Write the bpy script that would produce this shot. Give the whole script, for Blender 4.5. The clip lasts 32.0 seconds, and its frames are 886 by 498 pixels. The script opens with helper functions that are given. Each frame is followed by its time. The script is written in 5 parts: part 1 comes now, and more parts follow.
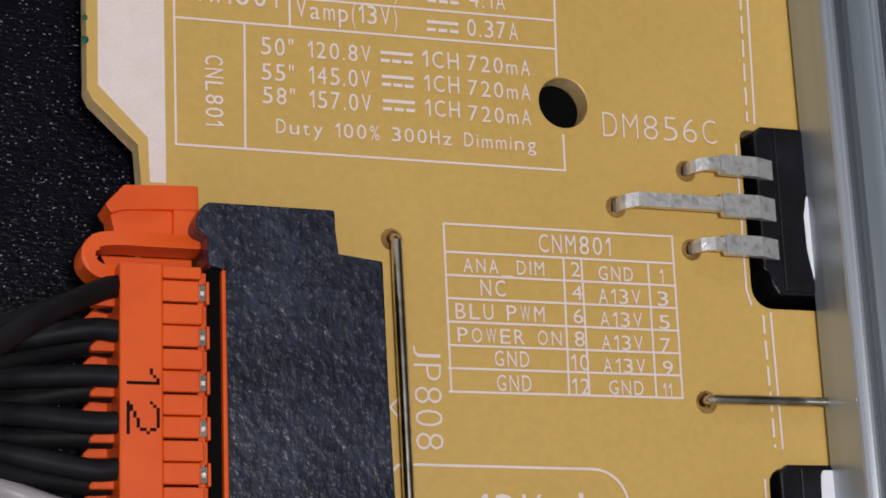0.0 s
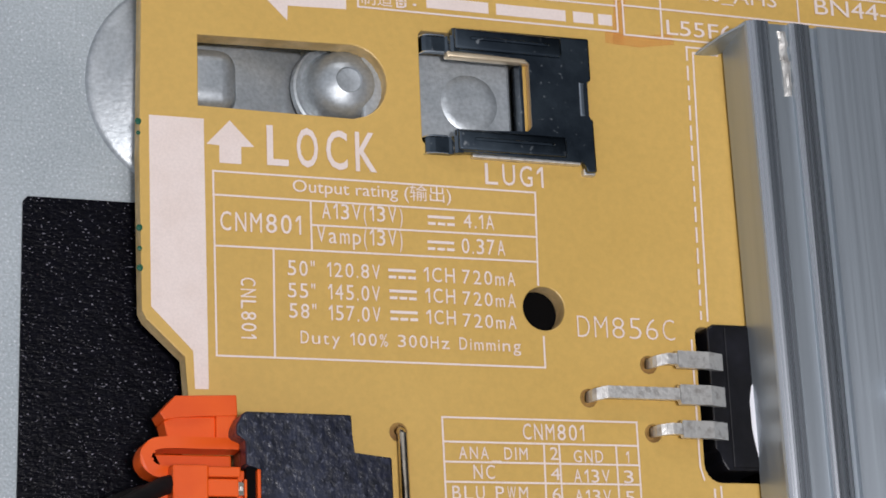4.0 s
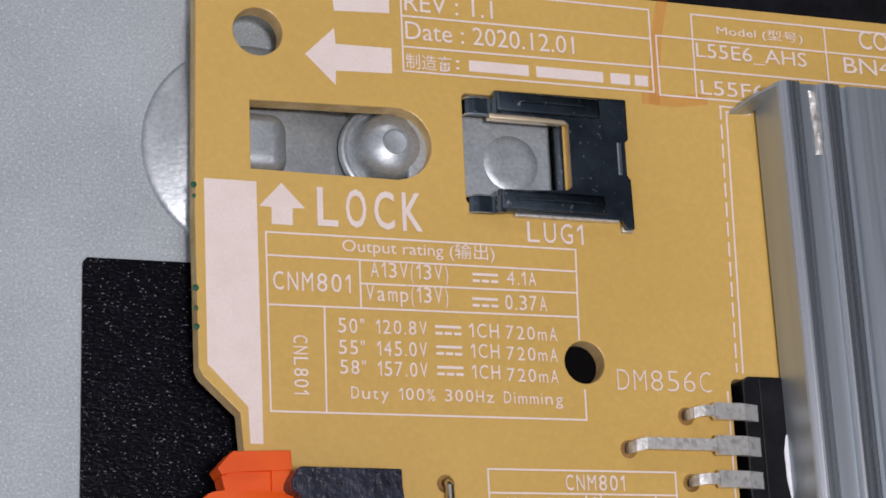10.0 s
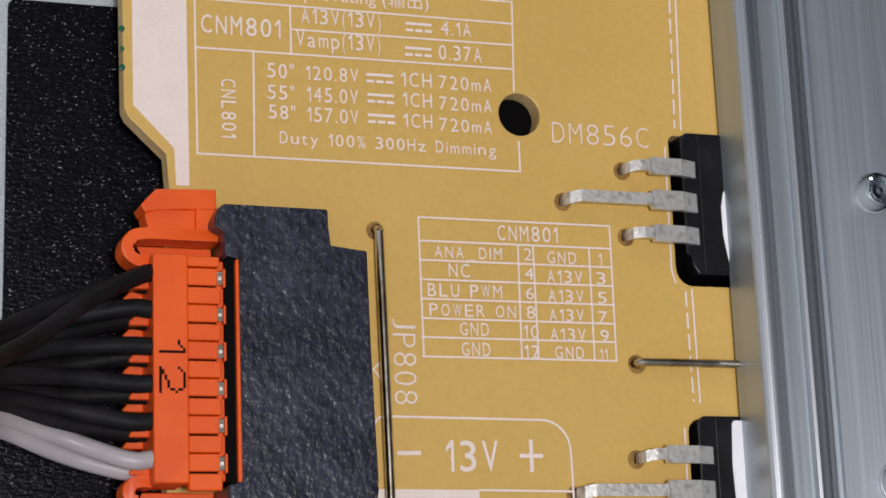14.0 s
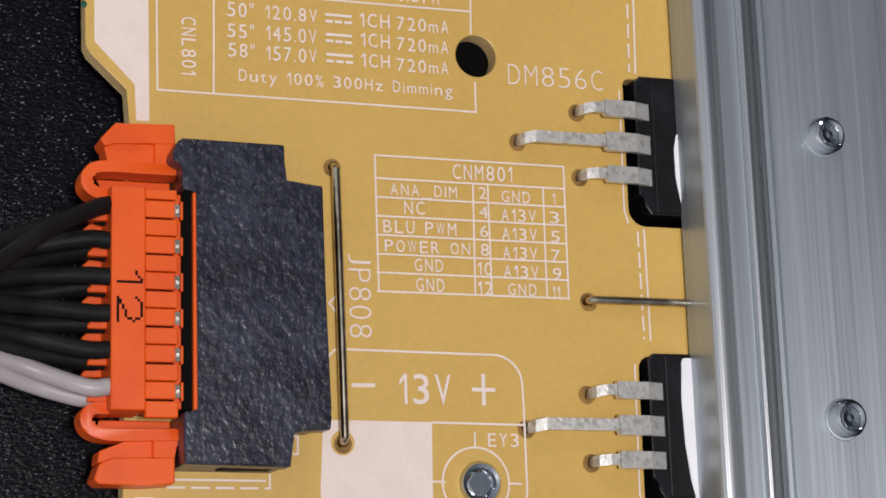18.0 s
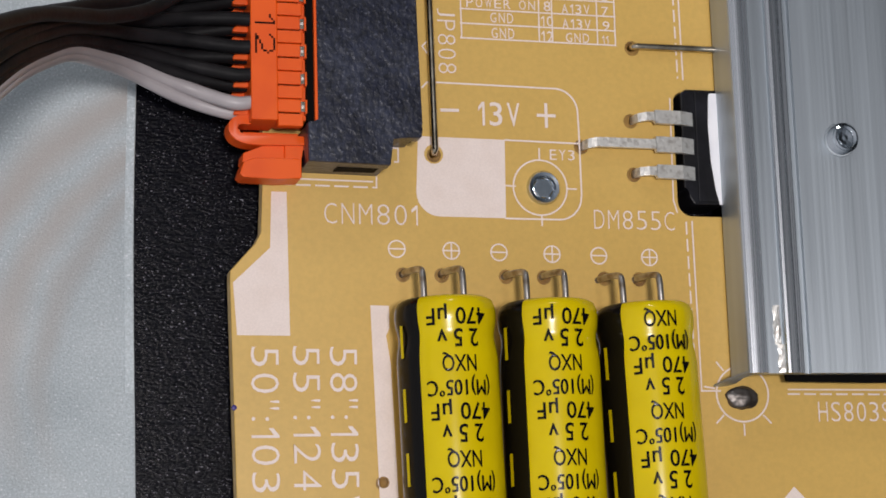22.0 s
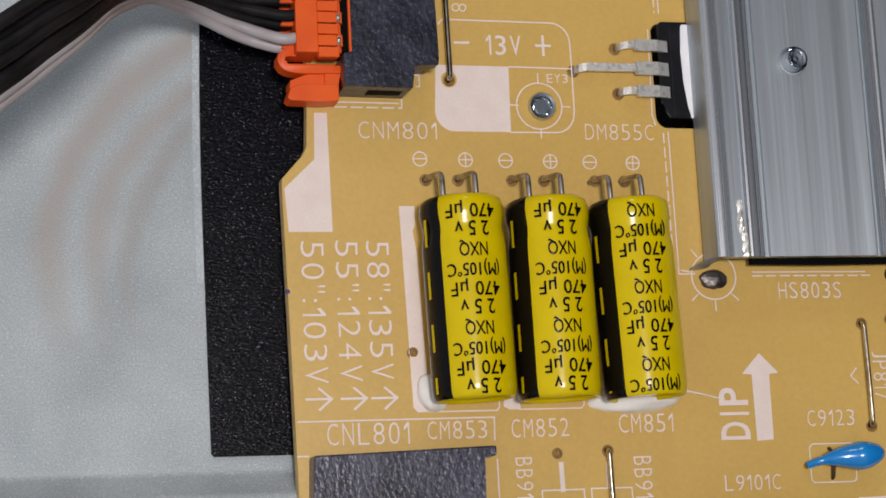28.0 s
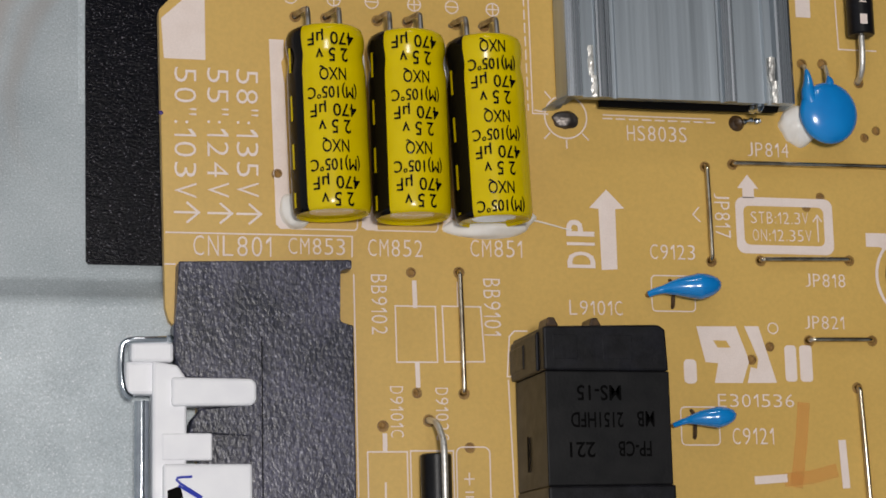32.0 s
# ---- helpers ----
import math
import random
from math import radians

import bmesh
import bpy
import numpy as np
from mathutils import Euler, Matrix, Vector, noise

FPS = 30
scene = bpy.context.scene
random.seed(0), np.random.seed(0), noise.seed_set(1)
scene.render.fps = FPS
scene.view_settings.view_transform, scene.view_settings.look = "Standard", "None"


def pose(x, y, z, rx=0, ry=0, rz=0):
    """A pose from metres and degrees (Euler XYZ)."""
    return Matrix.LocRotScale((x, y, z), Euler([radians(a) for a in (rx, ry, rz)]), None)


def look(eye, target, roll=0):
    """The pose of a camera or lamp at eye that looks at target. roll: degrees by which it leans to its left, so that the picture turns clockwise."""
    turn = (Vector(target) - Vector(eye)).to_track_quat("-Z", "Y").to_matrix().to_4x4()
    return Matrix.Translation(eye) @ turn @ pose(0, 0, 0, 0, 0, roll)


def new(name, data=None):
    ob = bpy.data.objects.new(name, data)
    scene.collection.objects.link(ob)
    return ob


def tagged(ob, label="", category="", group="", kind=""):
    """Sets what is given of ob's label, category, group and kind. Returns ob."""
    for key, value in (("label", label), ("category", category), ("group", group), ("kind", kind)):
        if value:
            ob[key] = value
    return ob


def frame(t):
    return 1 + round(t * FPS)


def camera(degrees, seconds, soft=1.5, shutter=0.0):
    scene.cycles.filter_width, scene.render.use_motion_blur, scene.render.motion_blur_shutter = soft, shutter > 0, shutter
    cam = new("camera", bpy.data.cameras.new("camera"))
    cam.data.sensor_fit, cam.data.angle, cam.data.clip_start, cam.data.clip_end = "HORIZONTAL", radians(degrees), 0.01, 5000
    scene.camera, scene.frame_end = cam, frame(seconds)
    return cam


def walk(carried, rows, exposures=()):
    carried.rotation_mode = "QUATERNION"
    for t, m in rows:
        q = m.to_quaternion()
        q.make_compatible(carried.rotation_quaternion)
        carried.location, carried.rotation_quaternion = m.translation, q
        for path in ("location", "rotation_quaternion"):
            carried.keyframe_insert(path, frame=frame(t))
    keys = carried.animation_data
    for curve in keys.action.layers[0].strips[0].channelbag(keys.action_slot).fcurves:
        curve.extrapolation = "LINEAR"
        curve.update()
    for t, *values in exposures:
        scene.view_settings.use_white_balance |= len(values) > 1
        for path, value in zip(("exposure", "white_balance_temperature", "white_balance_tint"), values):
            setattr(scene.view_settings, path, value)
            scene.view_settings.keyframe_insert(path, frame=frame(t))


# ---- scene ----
cam = camera(24.00, 32.0, soft=1.7)
# seconds, then the eye in millimetres, then the turn in degrees
WALK = [
    (0.0, -23.95, -47.29, 107.14, 15.326, -19.600, -2.313),
    (0.3, -24.32, -45.43, 109.26, 15.021, -19.656, -2.645),
    (0.5, -25.77, -43.42, 111.98, 15.109, -19.921, -1.989),
    (1.0, -26.80, -42.30, 114.63, 15.357, -19.470, -1.853),
    (1.5, -29.99, -41.99, 122.72, 15.922, -19.439, -2.182),
    (2.0, -30.16, -42.10, 124.98, 15.835, -19.743, -2.303),
    (2.5, -31.81, -42.16, 126.29, 15.783, -19.793, -2.381),
    (3.0, -30.51, -42.37, 127.17, 15.925, -19.824, -2.395),
    (3.5, -30.42, -42.34, 127.97, 15.634, -19.907, -2.356),
    (4.0, -32.42, -42.06, 128.86, 16.118, -19.976, -2.467),
    (4.5, -33.66, -41.98, 128.51, 16.139, -20.017, -2.503),
    (6.5, -34.07, -42.10, 127.85, 16.360, -19.951, -2.580),
    (7.0, -32.92, -42.32, 128.37, 16.381, -19.718, -2.537),
    (7.5, -33.11, -42.04, 128.45, 16.291, -19.775, -2.544),
    (8.0, -29.74, -42.86, 129.99, 16.317, -19.728, -2.598),
    (8.5, -32.10, -42.24, 131.64, 16.653, -20.092, -2.772),
    (9.0, -34.16, -41.67, 132.92, 16.829, -20.004, -2.705),
    (9.5, -36.23, -41.02, 133.02, 16.863, -19.765, -2.616),
    (10.0, -36.39, -40.86, 133.04, 16.767, -19.626, -2.608),
    (10.5, -35.50, -40.96, 132.68, 16.567, -19.371, -2.586),
    (11.0, -35.48, -41.30, 132.67, 16.613, -19.259, -2.590),
    (11.5, -35.85, -41.81, 132.35, 16.100, -19.025, -2.361),
    (12.0, -35.65, -42.62, 131.85, 15.410, -19.075, -2.139),
    (12.2, -34.28, -42.52, 131.15, 15.075, -19.013, -2.028),
    (12.5, -31.43, -45.97, 132.57, 14.167, -18.878, -2.086),
    (13.0, -30.56, -48.91, 131.88, 13.738, -19.169, -2.188),
    (13.5, -31.16, -49.13, 131.78, 13.659, -19.319, -2.207),
    (14.0, -30.45, -49.70, 131.29, 13.384, -19.487, -2.189),
    (14.5, -29.94, -49.83, 131.87, 13.307, -19.593, -2.114),
    (15.0, -28.85, -50.28, 132.59, 12.838, -19.805, -2.005),
    (15.5, -27.76, -50.35, 134.43, 12.323, -20.295, -1.913),
    (17.5, -28.92, -52.10, 134.90, 12.385, -19.760, -1.714),
    (18.0, -29.07, -52.71, 134.14, 12.465, -19.885, -1.761),
    (18.5, -30.79, -52.36, 133.97, 12.549, -19.840, -1.696),
    (18.8, -29.34, -54.59, 132.90, 12.863, -19.576, -1.861),
    (19.0, -31.52, -56.44, 134.23, 12.137, -19.750, -1.714),
    (19.2, -33.97, -57.78, 135.14, 12.698, -19.104, -1.620),
    (19.5, -35.05, -58.99, 137.43, 11.949, -19.418, -1.598),
    (20.0, -36.11, -59.72, 136.83, 11.782, -18.987, -1.655),
    (20.5, -39.68, -59.46, 136.84, 11.580, -18.617, -1.633),
    (20.9, -38.43, -61.14, 138.50, 11.676, -18.105, -1.157),
    (21.0, -37.66, -60.53, 138.49, 11.314, -18.304, -1.517),
    (21.2, -37.26, -61.66, 140.90, 11.199, -17.266, -0.943),
    (21.5, -34.73, -65.84, 143.80, 10.457, -16.085, -0.708),
    (21.7, -28.48, -68.58, 143.75, 10.349, -15.632, -0.839),
    (22.0, -33.69, -76.32, 168.73, 10.656, -15.310, -1.561),
    (22.3, -40.90, -82.41, 196.04, 10.606, -15.017, -2.480),
    (22.5, -42.33, -85.71, 202.32, 10.922, -15.035, -2.617),
    (23.0, -40.84, -90.74, 199.90, 10.807, -14.609, -2.815),
    (23.5, -39.60, -91.45, 198.61, 10.622, -14.462, -2.905),
    (24.0, -39.58, -91.50, 196.22, 10.657, -14.419, -2.919),
    (24.5, -39.34, -91.25, 195.33, 10.547, -14.478, -2.907),
    (25.0, -39.88, -91.30, 194.80, 10.641, -14.539, -2.950),
    (25.5, -41.80, -90.24, 195.95, 10.594, -14.442, -2.892),
    (26.0, -40.13, -91.17, 196.88, 10.479, -14.346, -2.795),
    (26.5, -42.45, -89.82, 201.09, 10.368, -14.343, -2.701),
    (28.5, -41.39, -90.28, 200.24, 10.642, -14.234, -2.767),
    (29.0, -40.89, -92.91, 199.99, 10.798, -14.087, -2.581),
    (29.5, -37.38, -96.15, 200.66, 11.069, -13.722, -2.383),
    (30.0, -35.08, -98.81, 202.08, 11.212, -13.466, -2.188),
    (30.5, -31.16, -99.66, 201.91, 11.285, -13.158, -2.013),
    (31.0, -24.94, -102.35, 202.21, 11.368, -12.844, -1.719),
    (31.3, -19.75, -104.88, 203.35, 11.045, -12.764, -1.722),
    (31.5, -20.43, -107.57, 203.32, 11.085, -13.244, -1.469),
    (31.7, -21.87, -108.96, 208.70, 11.000, -13.477, -1.411),
    (32.0, -30.21, -113.18, 215.24, 10.756, -14.339, -1.377),
]
EXPOSURES = [(0, -0.27, 6250, 10), (1, -0.25, 6150, 10), (2, -0.18, 6150, 10), (3, -0.1, 6200, 10), (4, -0.05, 6200, 10), (7, -0.12, 6250, 13), (9, -0.14, 6250, 14), (12, -0.08, 6250, 13), (14, -0.12, 6350, 10), (15, -0.06, 6350, 10), (18, -0.04, 6500, 10), (19, -0.08, 6450, 10), (20, 0.12, 6300, 10), (20.5, 0.28, 6250, 10), (21, 0.34, 6250, 10), (21.5, 0.2, 6350, 10), (22, -0.15, 6450, 10), (23, -0.17, 6550, 10), (26, -0.2, 6550, 10), (29, -0.23, 6550, 10), (31, -0.12, 6550, 9), (32, -0.35, 6550, 7)]
walk(cam, [(t, pose(x / 1000, y / 1000, z / 1000, rx, ry, rz)) for t, x, y, z, rx, ry, rz in WALK], EXPOSURES)

# ---- light ----
MM = 0.001
world = bpy.data.worlds.new("room_air")
world.use_nodes = True
wn = world.node_tree
# the surroundings are set lighter on one unseen side, behind the camera's left shoulder
way_in = wn.nodes.new("ShaderNodeTexCoord")
towards = wn.nodes.new("ShaderNodeVectorMath")
towards.operation = "DOT_PRODUCT"
towards.inputs[1].default_value = (-0.75, -0.35, 0.55)
fall = wn.nodes.new("ShaderNodeMapRange")
fall.interpolation_type = "SMOOTHSTEP"
fall.inputs[1].default_value, fall.inputs[2].default_value = -0.35, 1.0
fall.inputs[3].default_value, fall.inputs[4].default_value = 0.03, 0.72
wn.links.new(way_in.outputs["Generated"], towards.inputs[0])
wn.links.new(towards.outputs["Value"], fall.inputs[0])
wn.links.new(fall.outputs[0], wn.nodes["Background"].inputs[1])
# and bluer away from it
tone = wn.nodes.new("ShaderNodeMix")
tone.data_type = "RGBA"
tone.inputs[6].default_value, tone.inputs[7].default_value = (0.60, 0.68, 0.77, 1), (0.70, 0.68, 0.705, 1)
wn.links.new(fall.outputs[0], tone.inputs[0])
wn.links.new(tone.outputs[2], wn.nodes["Background"].inputs[0])
scene.world = world


def lamp(name, eye, target, power, size, colour):
    data = bpy.data.lights.new(name, "AREA")
    data.shape, data.size, data.energy, data.color = "DISK", size, power, colour
    ob = new(name, data)
    ob.matrix_world = look(eye, target)
    return ob


# fixed stand-in for the light carried beside the camera; no bench lamp is seen
lamp("main_lamp", (-0.05, -0.10, 0.50), (0.0, -0.045, 0), 1.70, 0.06, (1.0, 0.94, 0.92))
lamp("ceiling_lamp", (0.02, 0.50, 0.36), (0.02, -0.05, 0), 0.5, 0.07, (1.0, 0.95, 0.93))


# ---- materials ----
def material(name, colour, rough=0.5, metal=0.0, second=None, mix_scale=300.0, mix_at=(0.4, 0.65), grain=0.0, grain_scale=2000.0,
             bump=0.0, bump_scale=3000.0, stretch=(1, 1, 1), speck=None, speck_scale=2500.0, speck_at=(0.7, 0.74), spec=0.5, coat=0.0, rough_var=0.0):
    """A surface of two tones in blotches, with fine grain, bump and, at wish, specks."""
    m = bpy.data.materials.new(name)
    m.use_nodes = True
    nt = m.node_tree
    bsdf = nt.nodes["Principled BSDF"]
    bsdf.inputs["Roughness"].default_value, bsdf.inputs["Metallic"].default_value = rough, metal
    bsdf.inputs["Specular IOR Level"].default_value, bsdf.inputs["Coat Weight"].default_value = spec, coat
    bsdf.inputs["Coat Roughness"].default_value = 0.12
    geo = nt.nodes.new("ShaderNodeTexCoord")
    mapping = nt.nodes.new("ShaderNodeMapping")
    mapping.inputs["Scale"].default_value = stretch
    nt.links.new(geo.outputs["Object"], mapping.inputs[0])

    def noise_node(scale, detail=3.0):
        n = nt.nodes.new("ShaderNodeTexNoise")
        n.inputs["Scale"].default_value, n.inputs["Detail"].default_value = scale, detail
        nt.links.new(mapping.outputs[0], n.inputs["Vector"])
        return n

    def ramp(src, lo, hi):
        r = nt.nodes.new("ShaderNodeMapRange")
        r.inputs[1].default_value, r.inputs[2].default_value = lo, hi
        nt.links.new(src, r.inputs[0])
        return r.outputs[0]

    def blend(kind, fac, a, b):
        x = nt.nodes.new("ShaderNodeMix")
        x.data_type, x.blend_type = "RGBA", kind
        for sock, v in ((x.inputs[0], fac), (x.inputs[6], a), (x.inputs[7], b)):
            if isinstance(v, (int, float)):
                sock.default_value = v
            elif isinstance(v, tuple):
                sock.default_value = (*v, 1)
            else:
                nt.links.new(v, sock)
        return x.outputs[2]

    col = colour
    if second:
        col = blend("MIX", ramp(noise_node(mix_scale).outputs[0], *mix_at), col, second)
    if grain:
        g = ramp(noise_node(grain_scale, 2.0).outputs[0], 0.3, 0.7)
        gv = nt.nodes.new("ShaderNodeMapRange")
        gv.inputs[3].default_value, gv.inputs[4].default_value = 1 - grain, 1 + grain
        nt.links.new(g, gv.inputs[0])
        cb = nt.nodes.new("ShaderNodeCombineColor")
        for k in range(3):
            nt.links.new(gv.outputs[0], cb.inputs[k])
        col = blend("MULTIPLY", 1.0, col, cb.outputs[0])
    if speck:
        col = blend("MIX", ramp(noise_node(speck_scale, 1.0).outputs[0], *speck_at), col, speck)
    if isinstance(col, tuple):
        bsdf.inputs["Base Color"].default_value = (*col, 1)
    else:
        nt.links.new(col, bsdf.inputs["Base Color"])
    if rough_var:
        rr = nt.nodes.new("ShaderNodeMapRange")
        rr.inputs[3].default_value, rr.inputs[4].default_value = max(0.02, rough - rough_var), rough + rough_var
        nt.links.new(noise_node(mix_scale * 2.3).outputs[0], rr.inputs[0])
        nt.links.new(rr.outputs[0], bsdf.inputs["Roughness"])
    if bump:
        b = nt.nodes.new("ShaderNodeBump")
        b.inputs["Strength"].default_value, b.inputs["Distance"].default_value = bump, 0.0001
        nt.links.new(noise_node(bump_scale).outputs[0], b.inputs["Height"])
        nt.links.new(b.outputs[0], bsdf.inputs["Normal"])
    return m


BOARD = material("laminate_yellow", (0.62, 0.400, 0.108), 0.36, second=(0.59, 0.378, 0.098), mix_scale=60, grain=0.04, grain_scale=2200, bump=0.03, bump_scale=1800)
RESIN = material("burnt_flux_resin", (0.30, 0.17, 0.045), 0.3, second=(0.20, 0.10, 0.03), mix_scale=900, grain=0.2, bump=0.2)
BOARD_EDGE = material("laminate_edge", (0.70, 0.51, 0.25), 0.8, second=(0.55, 0.37, 0.15), mix_scale=500, grain=0.15, bump=0.3)
INK = material("silkscreen_ink", (0.80, 0.685, 0.63), 0.6, second=(0.77, 0.65, 0.59), mix_scale=500, grain=0.04, grain_scale=6000)
STEEL = material("galvanised_steel", (0.45, 0.495, 0.52), 0.62, metal=0.42, second=(0.38, 0.425, 0.45), mix_scale=110, mix_at=(0.35, 0.7), grain=0.14, grain_scale=5200, bump=0.3, bump_scale=5200, speck=(0.72, 0.74, 0.77), speck_scale=5600, speck_at=(0.60, 0.8), rough_var=0.08)
FORMED = material("drawn_steel", (0.47, 0.50, 0.52), 0.44, metal=0.65, second=(0.38, 0.41, 0.43), mix_scale=500, mix_at=(0.4, 0.7), grain=0.12, grain_scale=3600, bump=0.2, bump_scale=3000, rough_var=0.1)
PANEL = material("galvanised_panel", (0.45, 0.495, 0.52), 0.62, metal=0.42, second=(0.38, 0.425, 0.45), mix_scale=110, mix_at=(0.35, 0.7), grain=0.14, grain_scale=5200, bump=0.3, bump_scale=5200, speck=(0.72, 0.74, 0.77), speck_scale=5600, speck_at=(0.60, 0.8), rough_var=0.08)


def brushed(m, amount):
    """The die's fine lines run along y, so the gloss spreads across them."""
    nt = m.node_tree
    t = nt.nodes.new("ShaderNodeTangent")
    t.direction_type, t.axis = "RADIAL", "Y"
    bsdf = nt.nodes["Principled BSDF"]
    bsdf.inputs["Anisotropic"].default_value = amount
    nt.links.new(t.outputs[0], bsdf.inputs["Tangent"])


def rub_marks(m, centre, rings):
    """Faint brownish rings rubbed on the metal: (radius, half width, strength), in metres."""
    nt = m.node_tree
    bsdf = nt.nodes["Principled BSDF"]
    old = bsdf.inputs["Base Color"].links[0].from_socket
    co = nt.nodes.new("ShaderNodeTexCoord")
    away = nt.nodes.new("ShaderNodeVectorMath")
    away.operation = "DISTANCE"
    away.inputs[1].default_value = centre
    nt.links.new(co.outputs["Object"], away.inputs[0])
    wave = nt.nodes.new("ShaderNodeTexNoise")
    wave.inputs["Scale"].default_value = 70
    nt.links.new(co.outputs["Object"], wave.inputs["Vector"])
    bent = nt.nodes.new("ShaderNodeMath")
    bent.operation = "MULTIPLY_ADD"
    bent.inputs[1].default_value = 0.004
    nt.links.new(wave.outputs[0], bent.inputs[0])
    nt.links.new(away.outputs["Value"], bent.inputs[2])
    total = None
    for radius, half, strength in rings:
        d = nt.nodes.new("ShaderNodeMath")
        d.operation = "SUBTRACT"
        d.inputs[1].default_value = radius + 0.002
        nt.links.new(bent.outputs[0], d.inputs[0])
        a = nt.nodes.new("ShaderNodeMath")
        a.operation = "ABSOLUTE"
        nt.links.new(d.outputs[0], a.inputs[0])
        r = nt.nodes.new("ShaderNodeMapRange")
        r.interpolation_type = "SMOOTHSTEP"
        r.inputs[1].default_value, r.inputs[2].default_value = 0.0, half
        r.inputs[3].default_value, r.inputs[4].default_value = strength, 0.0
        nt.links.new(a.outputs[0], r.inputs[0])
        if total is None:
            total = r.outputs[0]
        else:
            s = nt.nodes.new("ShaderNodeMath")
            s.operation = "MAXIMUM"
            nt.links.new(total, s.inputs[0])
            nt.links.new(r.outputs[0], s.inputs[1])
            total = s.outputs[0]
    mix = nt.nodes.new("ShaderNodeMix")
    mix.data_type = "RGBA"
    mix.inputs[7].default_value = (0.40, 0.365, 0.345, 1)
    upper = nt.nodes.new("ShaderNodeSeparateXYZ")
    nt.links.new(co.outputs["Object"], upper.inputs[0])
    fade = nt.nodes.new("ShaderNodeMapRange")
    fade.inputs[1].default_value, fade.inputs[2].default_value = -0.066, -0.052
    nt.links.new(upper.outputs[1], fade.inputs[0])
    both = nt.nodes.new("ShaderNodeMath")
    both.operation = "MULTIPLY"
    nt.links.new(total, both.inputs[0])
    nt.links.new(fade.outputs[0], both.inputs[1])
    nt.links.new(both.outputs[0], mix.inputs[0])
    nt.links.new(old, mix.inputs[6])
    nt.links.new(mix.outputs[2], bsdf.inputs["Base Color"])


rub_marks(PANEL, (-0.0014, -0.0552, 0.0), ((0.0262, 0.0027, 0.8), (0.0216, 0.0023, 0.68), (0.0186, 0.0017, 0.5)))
# the pale specks are glints of the grained film, set in the base colour
VINYL = material("black_vinyl", (0.0026, 0.0026, 0.0048), 0.24, bump=0.6, bump_scale=5000, speck=(0.30, 0.29, 0.34), speck_scale=7600, speck_at=(0.685, 0.80), stretch=(0.55, 1, 1), grain=0.3, spec=0.08)
ALU = material("extruded_aluminium", (0.49, 0.54, 0.58), 0.42, metal=0.86, second=(0.42, 0.46, 0.50), mix_scale=1500, mix_at=(0.30, 0.74), stretch=(1, 0.012, 0.5), grain=0.12, grain_scale=500, bump=0.22, bump_scale=2200, rough_var=0.1)
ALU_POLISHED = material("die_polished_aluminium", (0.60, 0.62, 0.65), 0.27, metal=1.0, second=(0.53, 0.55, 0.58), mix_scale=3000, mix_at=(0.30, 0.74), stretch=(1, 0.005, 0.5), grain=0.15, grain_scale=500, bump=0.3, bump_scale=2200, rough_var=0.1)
brushed(ALU, 0.65)
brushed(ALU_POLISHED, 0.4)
LIP = material("tan_lip_metal", (0.80, 0.66, 0.47), 0.3, metal=0.6, second=(0.70, 0.56, 0.38), mix_scale=600, bump=0.1)
# specks serve as scratches and as glints painted into the plating
LUG = material("dark_zinc_plate", (0.16, 0.19, 0.22), 0.14, metal=1.0, second=(0.09, 0.11, 0.135), mix_scale=400, bump=0.2, bump_scale=900, speck=(0.6, 0.6, 0.6), speck_scale=2200, speck_at=(0.69, 0.76), rough_var=0.06)
TIN = material("tinned_steel", (0.62, 0.66, 0.70), 0.12, metal=1.0, second=(0.52, 0.56, 0.61), mix_scale=500, bump=0.08, bump_scale=1200)
LEAD = material("solder_lead", (0.74, 0.72, 0.68), 0.4, metal=0.75, second=(0.52, 0.49, 0.45), mix_scale=1900, mix_at=(0.5, 0.7), bump=0.35, bump_scale=3000)
WIRE = material("tinned_wire", (0.70, 0.62, 0.50), 0.2, metal=1.0, second=(0.40, 0.33, 0.24), mix_scale=600)
# specks here imitate small reflections on the rough nylon
BLACK = material("black_nylon", (0.0075, 0.0088, 0.019), 0.32, second=(0.024, 0.028, 0.047), mix_scale=420, mix_at=(0.40, 0.72), grain=0.5, grain_scale=3000, bump=0.9, bump_scale=2300, stretch=(0.8, 0.6, 1), speck=(0.09, 0.096, 0.13), speck_scale=4600, speck_at=(0.62, 0.80), spec=0.5, rough_var=0.1)
# grey blotches and pale specks put the sheen and sparkle into the colour
BLACK_SHEEN = material("black_glass_filled_nylon", (0.012, 0.0135, 0.026), 0.34, second=(0.072, 0.070, 0.108), mix_scale=210, mix_at=(0.36, 0.72), grain=0.55, grain_scale=3600, bump=0.85, bump_scale=3000, stretch=(0.75, 0.5, 1), speck=(0.21, 0.21, 0.27), speck_scale=4600, speck_at=(0.60, 0.78), spec=0.45, rough_var=0.1)
EPOXY = material("black_epoxy", (0.0055, 0.0052, 0.0065), 0.38, second=(0.0085, 0.0085, 0.012), mix_scale=350, grain=0.25, bump=0.15, bump_scale=4000, spec=0.24, rough_var=0.12)
ORANGE = material("orange_nylon", (0.80, 0.105, 0.007), 0.4, second=(0.73, 0.085, 0.006), mix_scale=250, bump=0.08, bump_scale=2500, spec=0.35)
WHITE = material("white_nylon", (0.85, 0.85, 0.88), 0.4, second=(0.80, 0.80, 0.84), mix_scale=300, bump=0.05)
YELLOW = material("yellow_sleeve", (0.68, 0.52, 0.001), 0.2, second=(0.62, 0.46, 0.001), mix_scale=200, bump=0.02, spec=0.3)
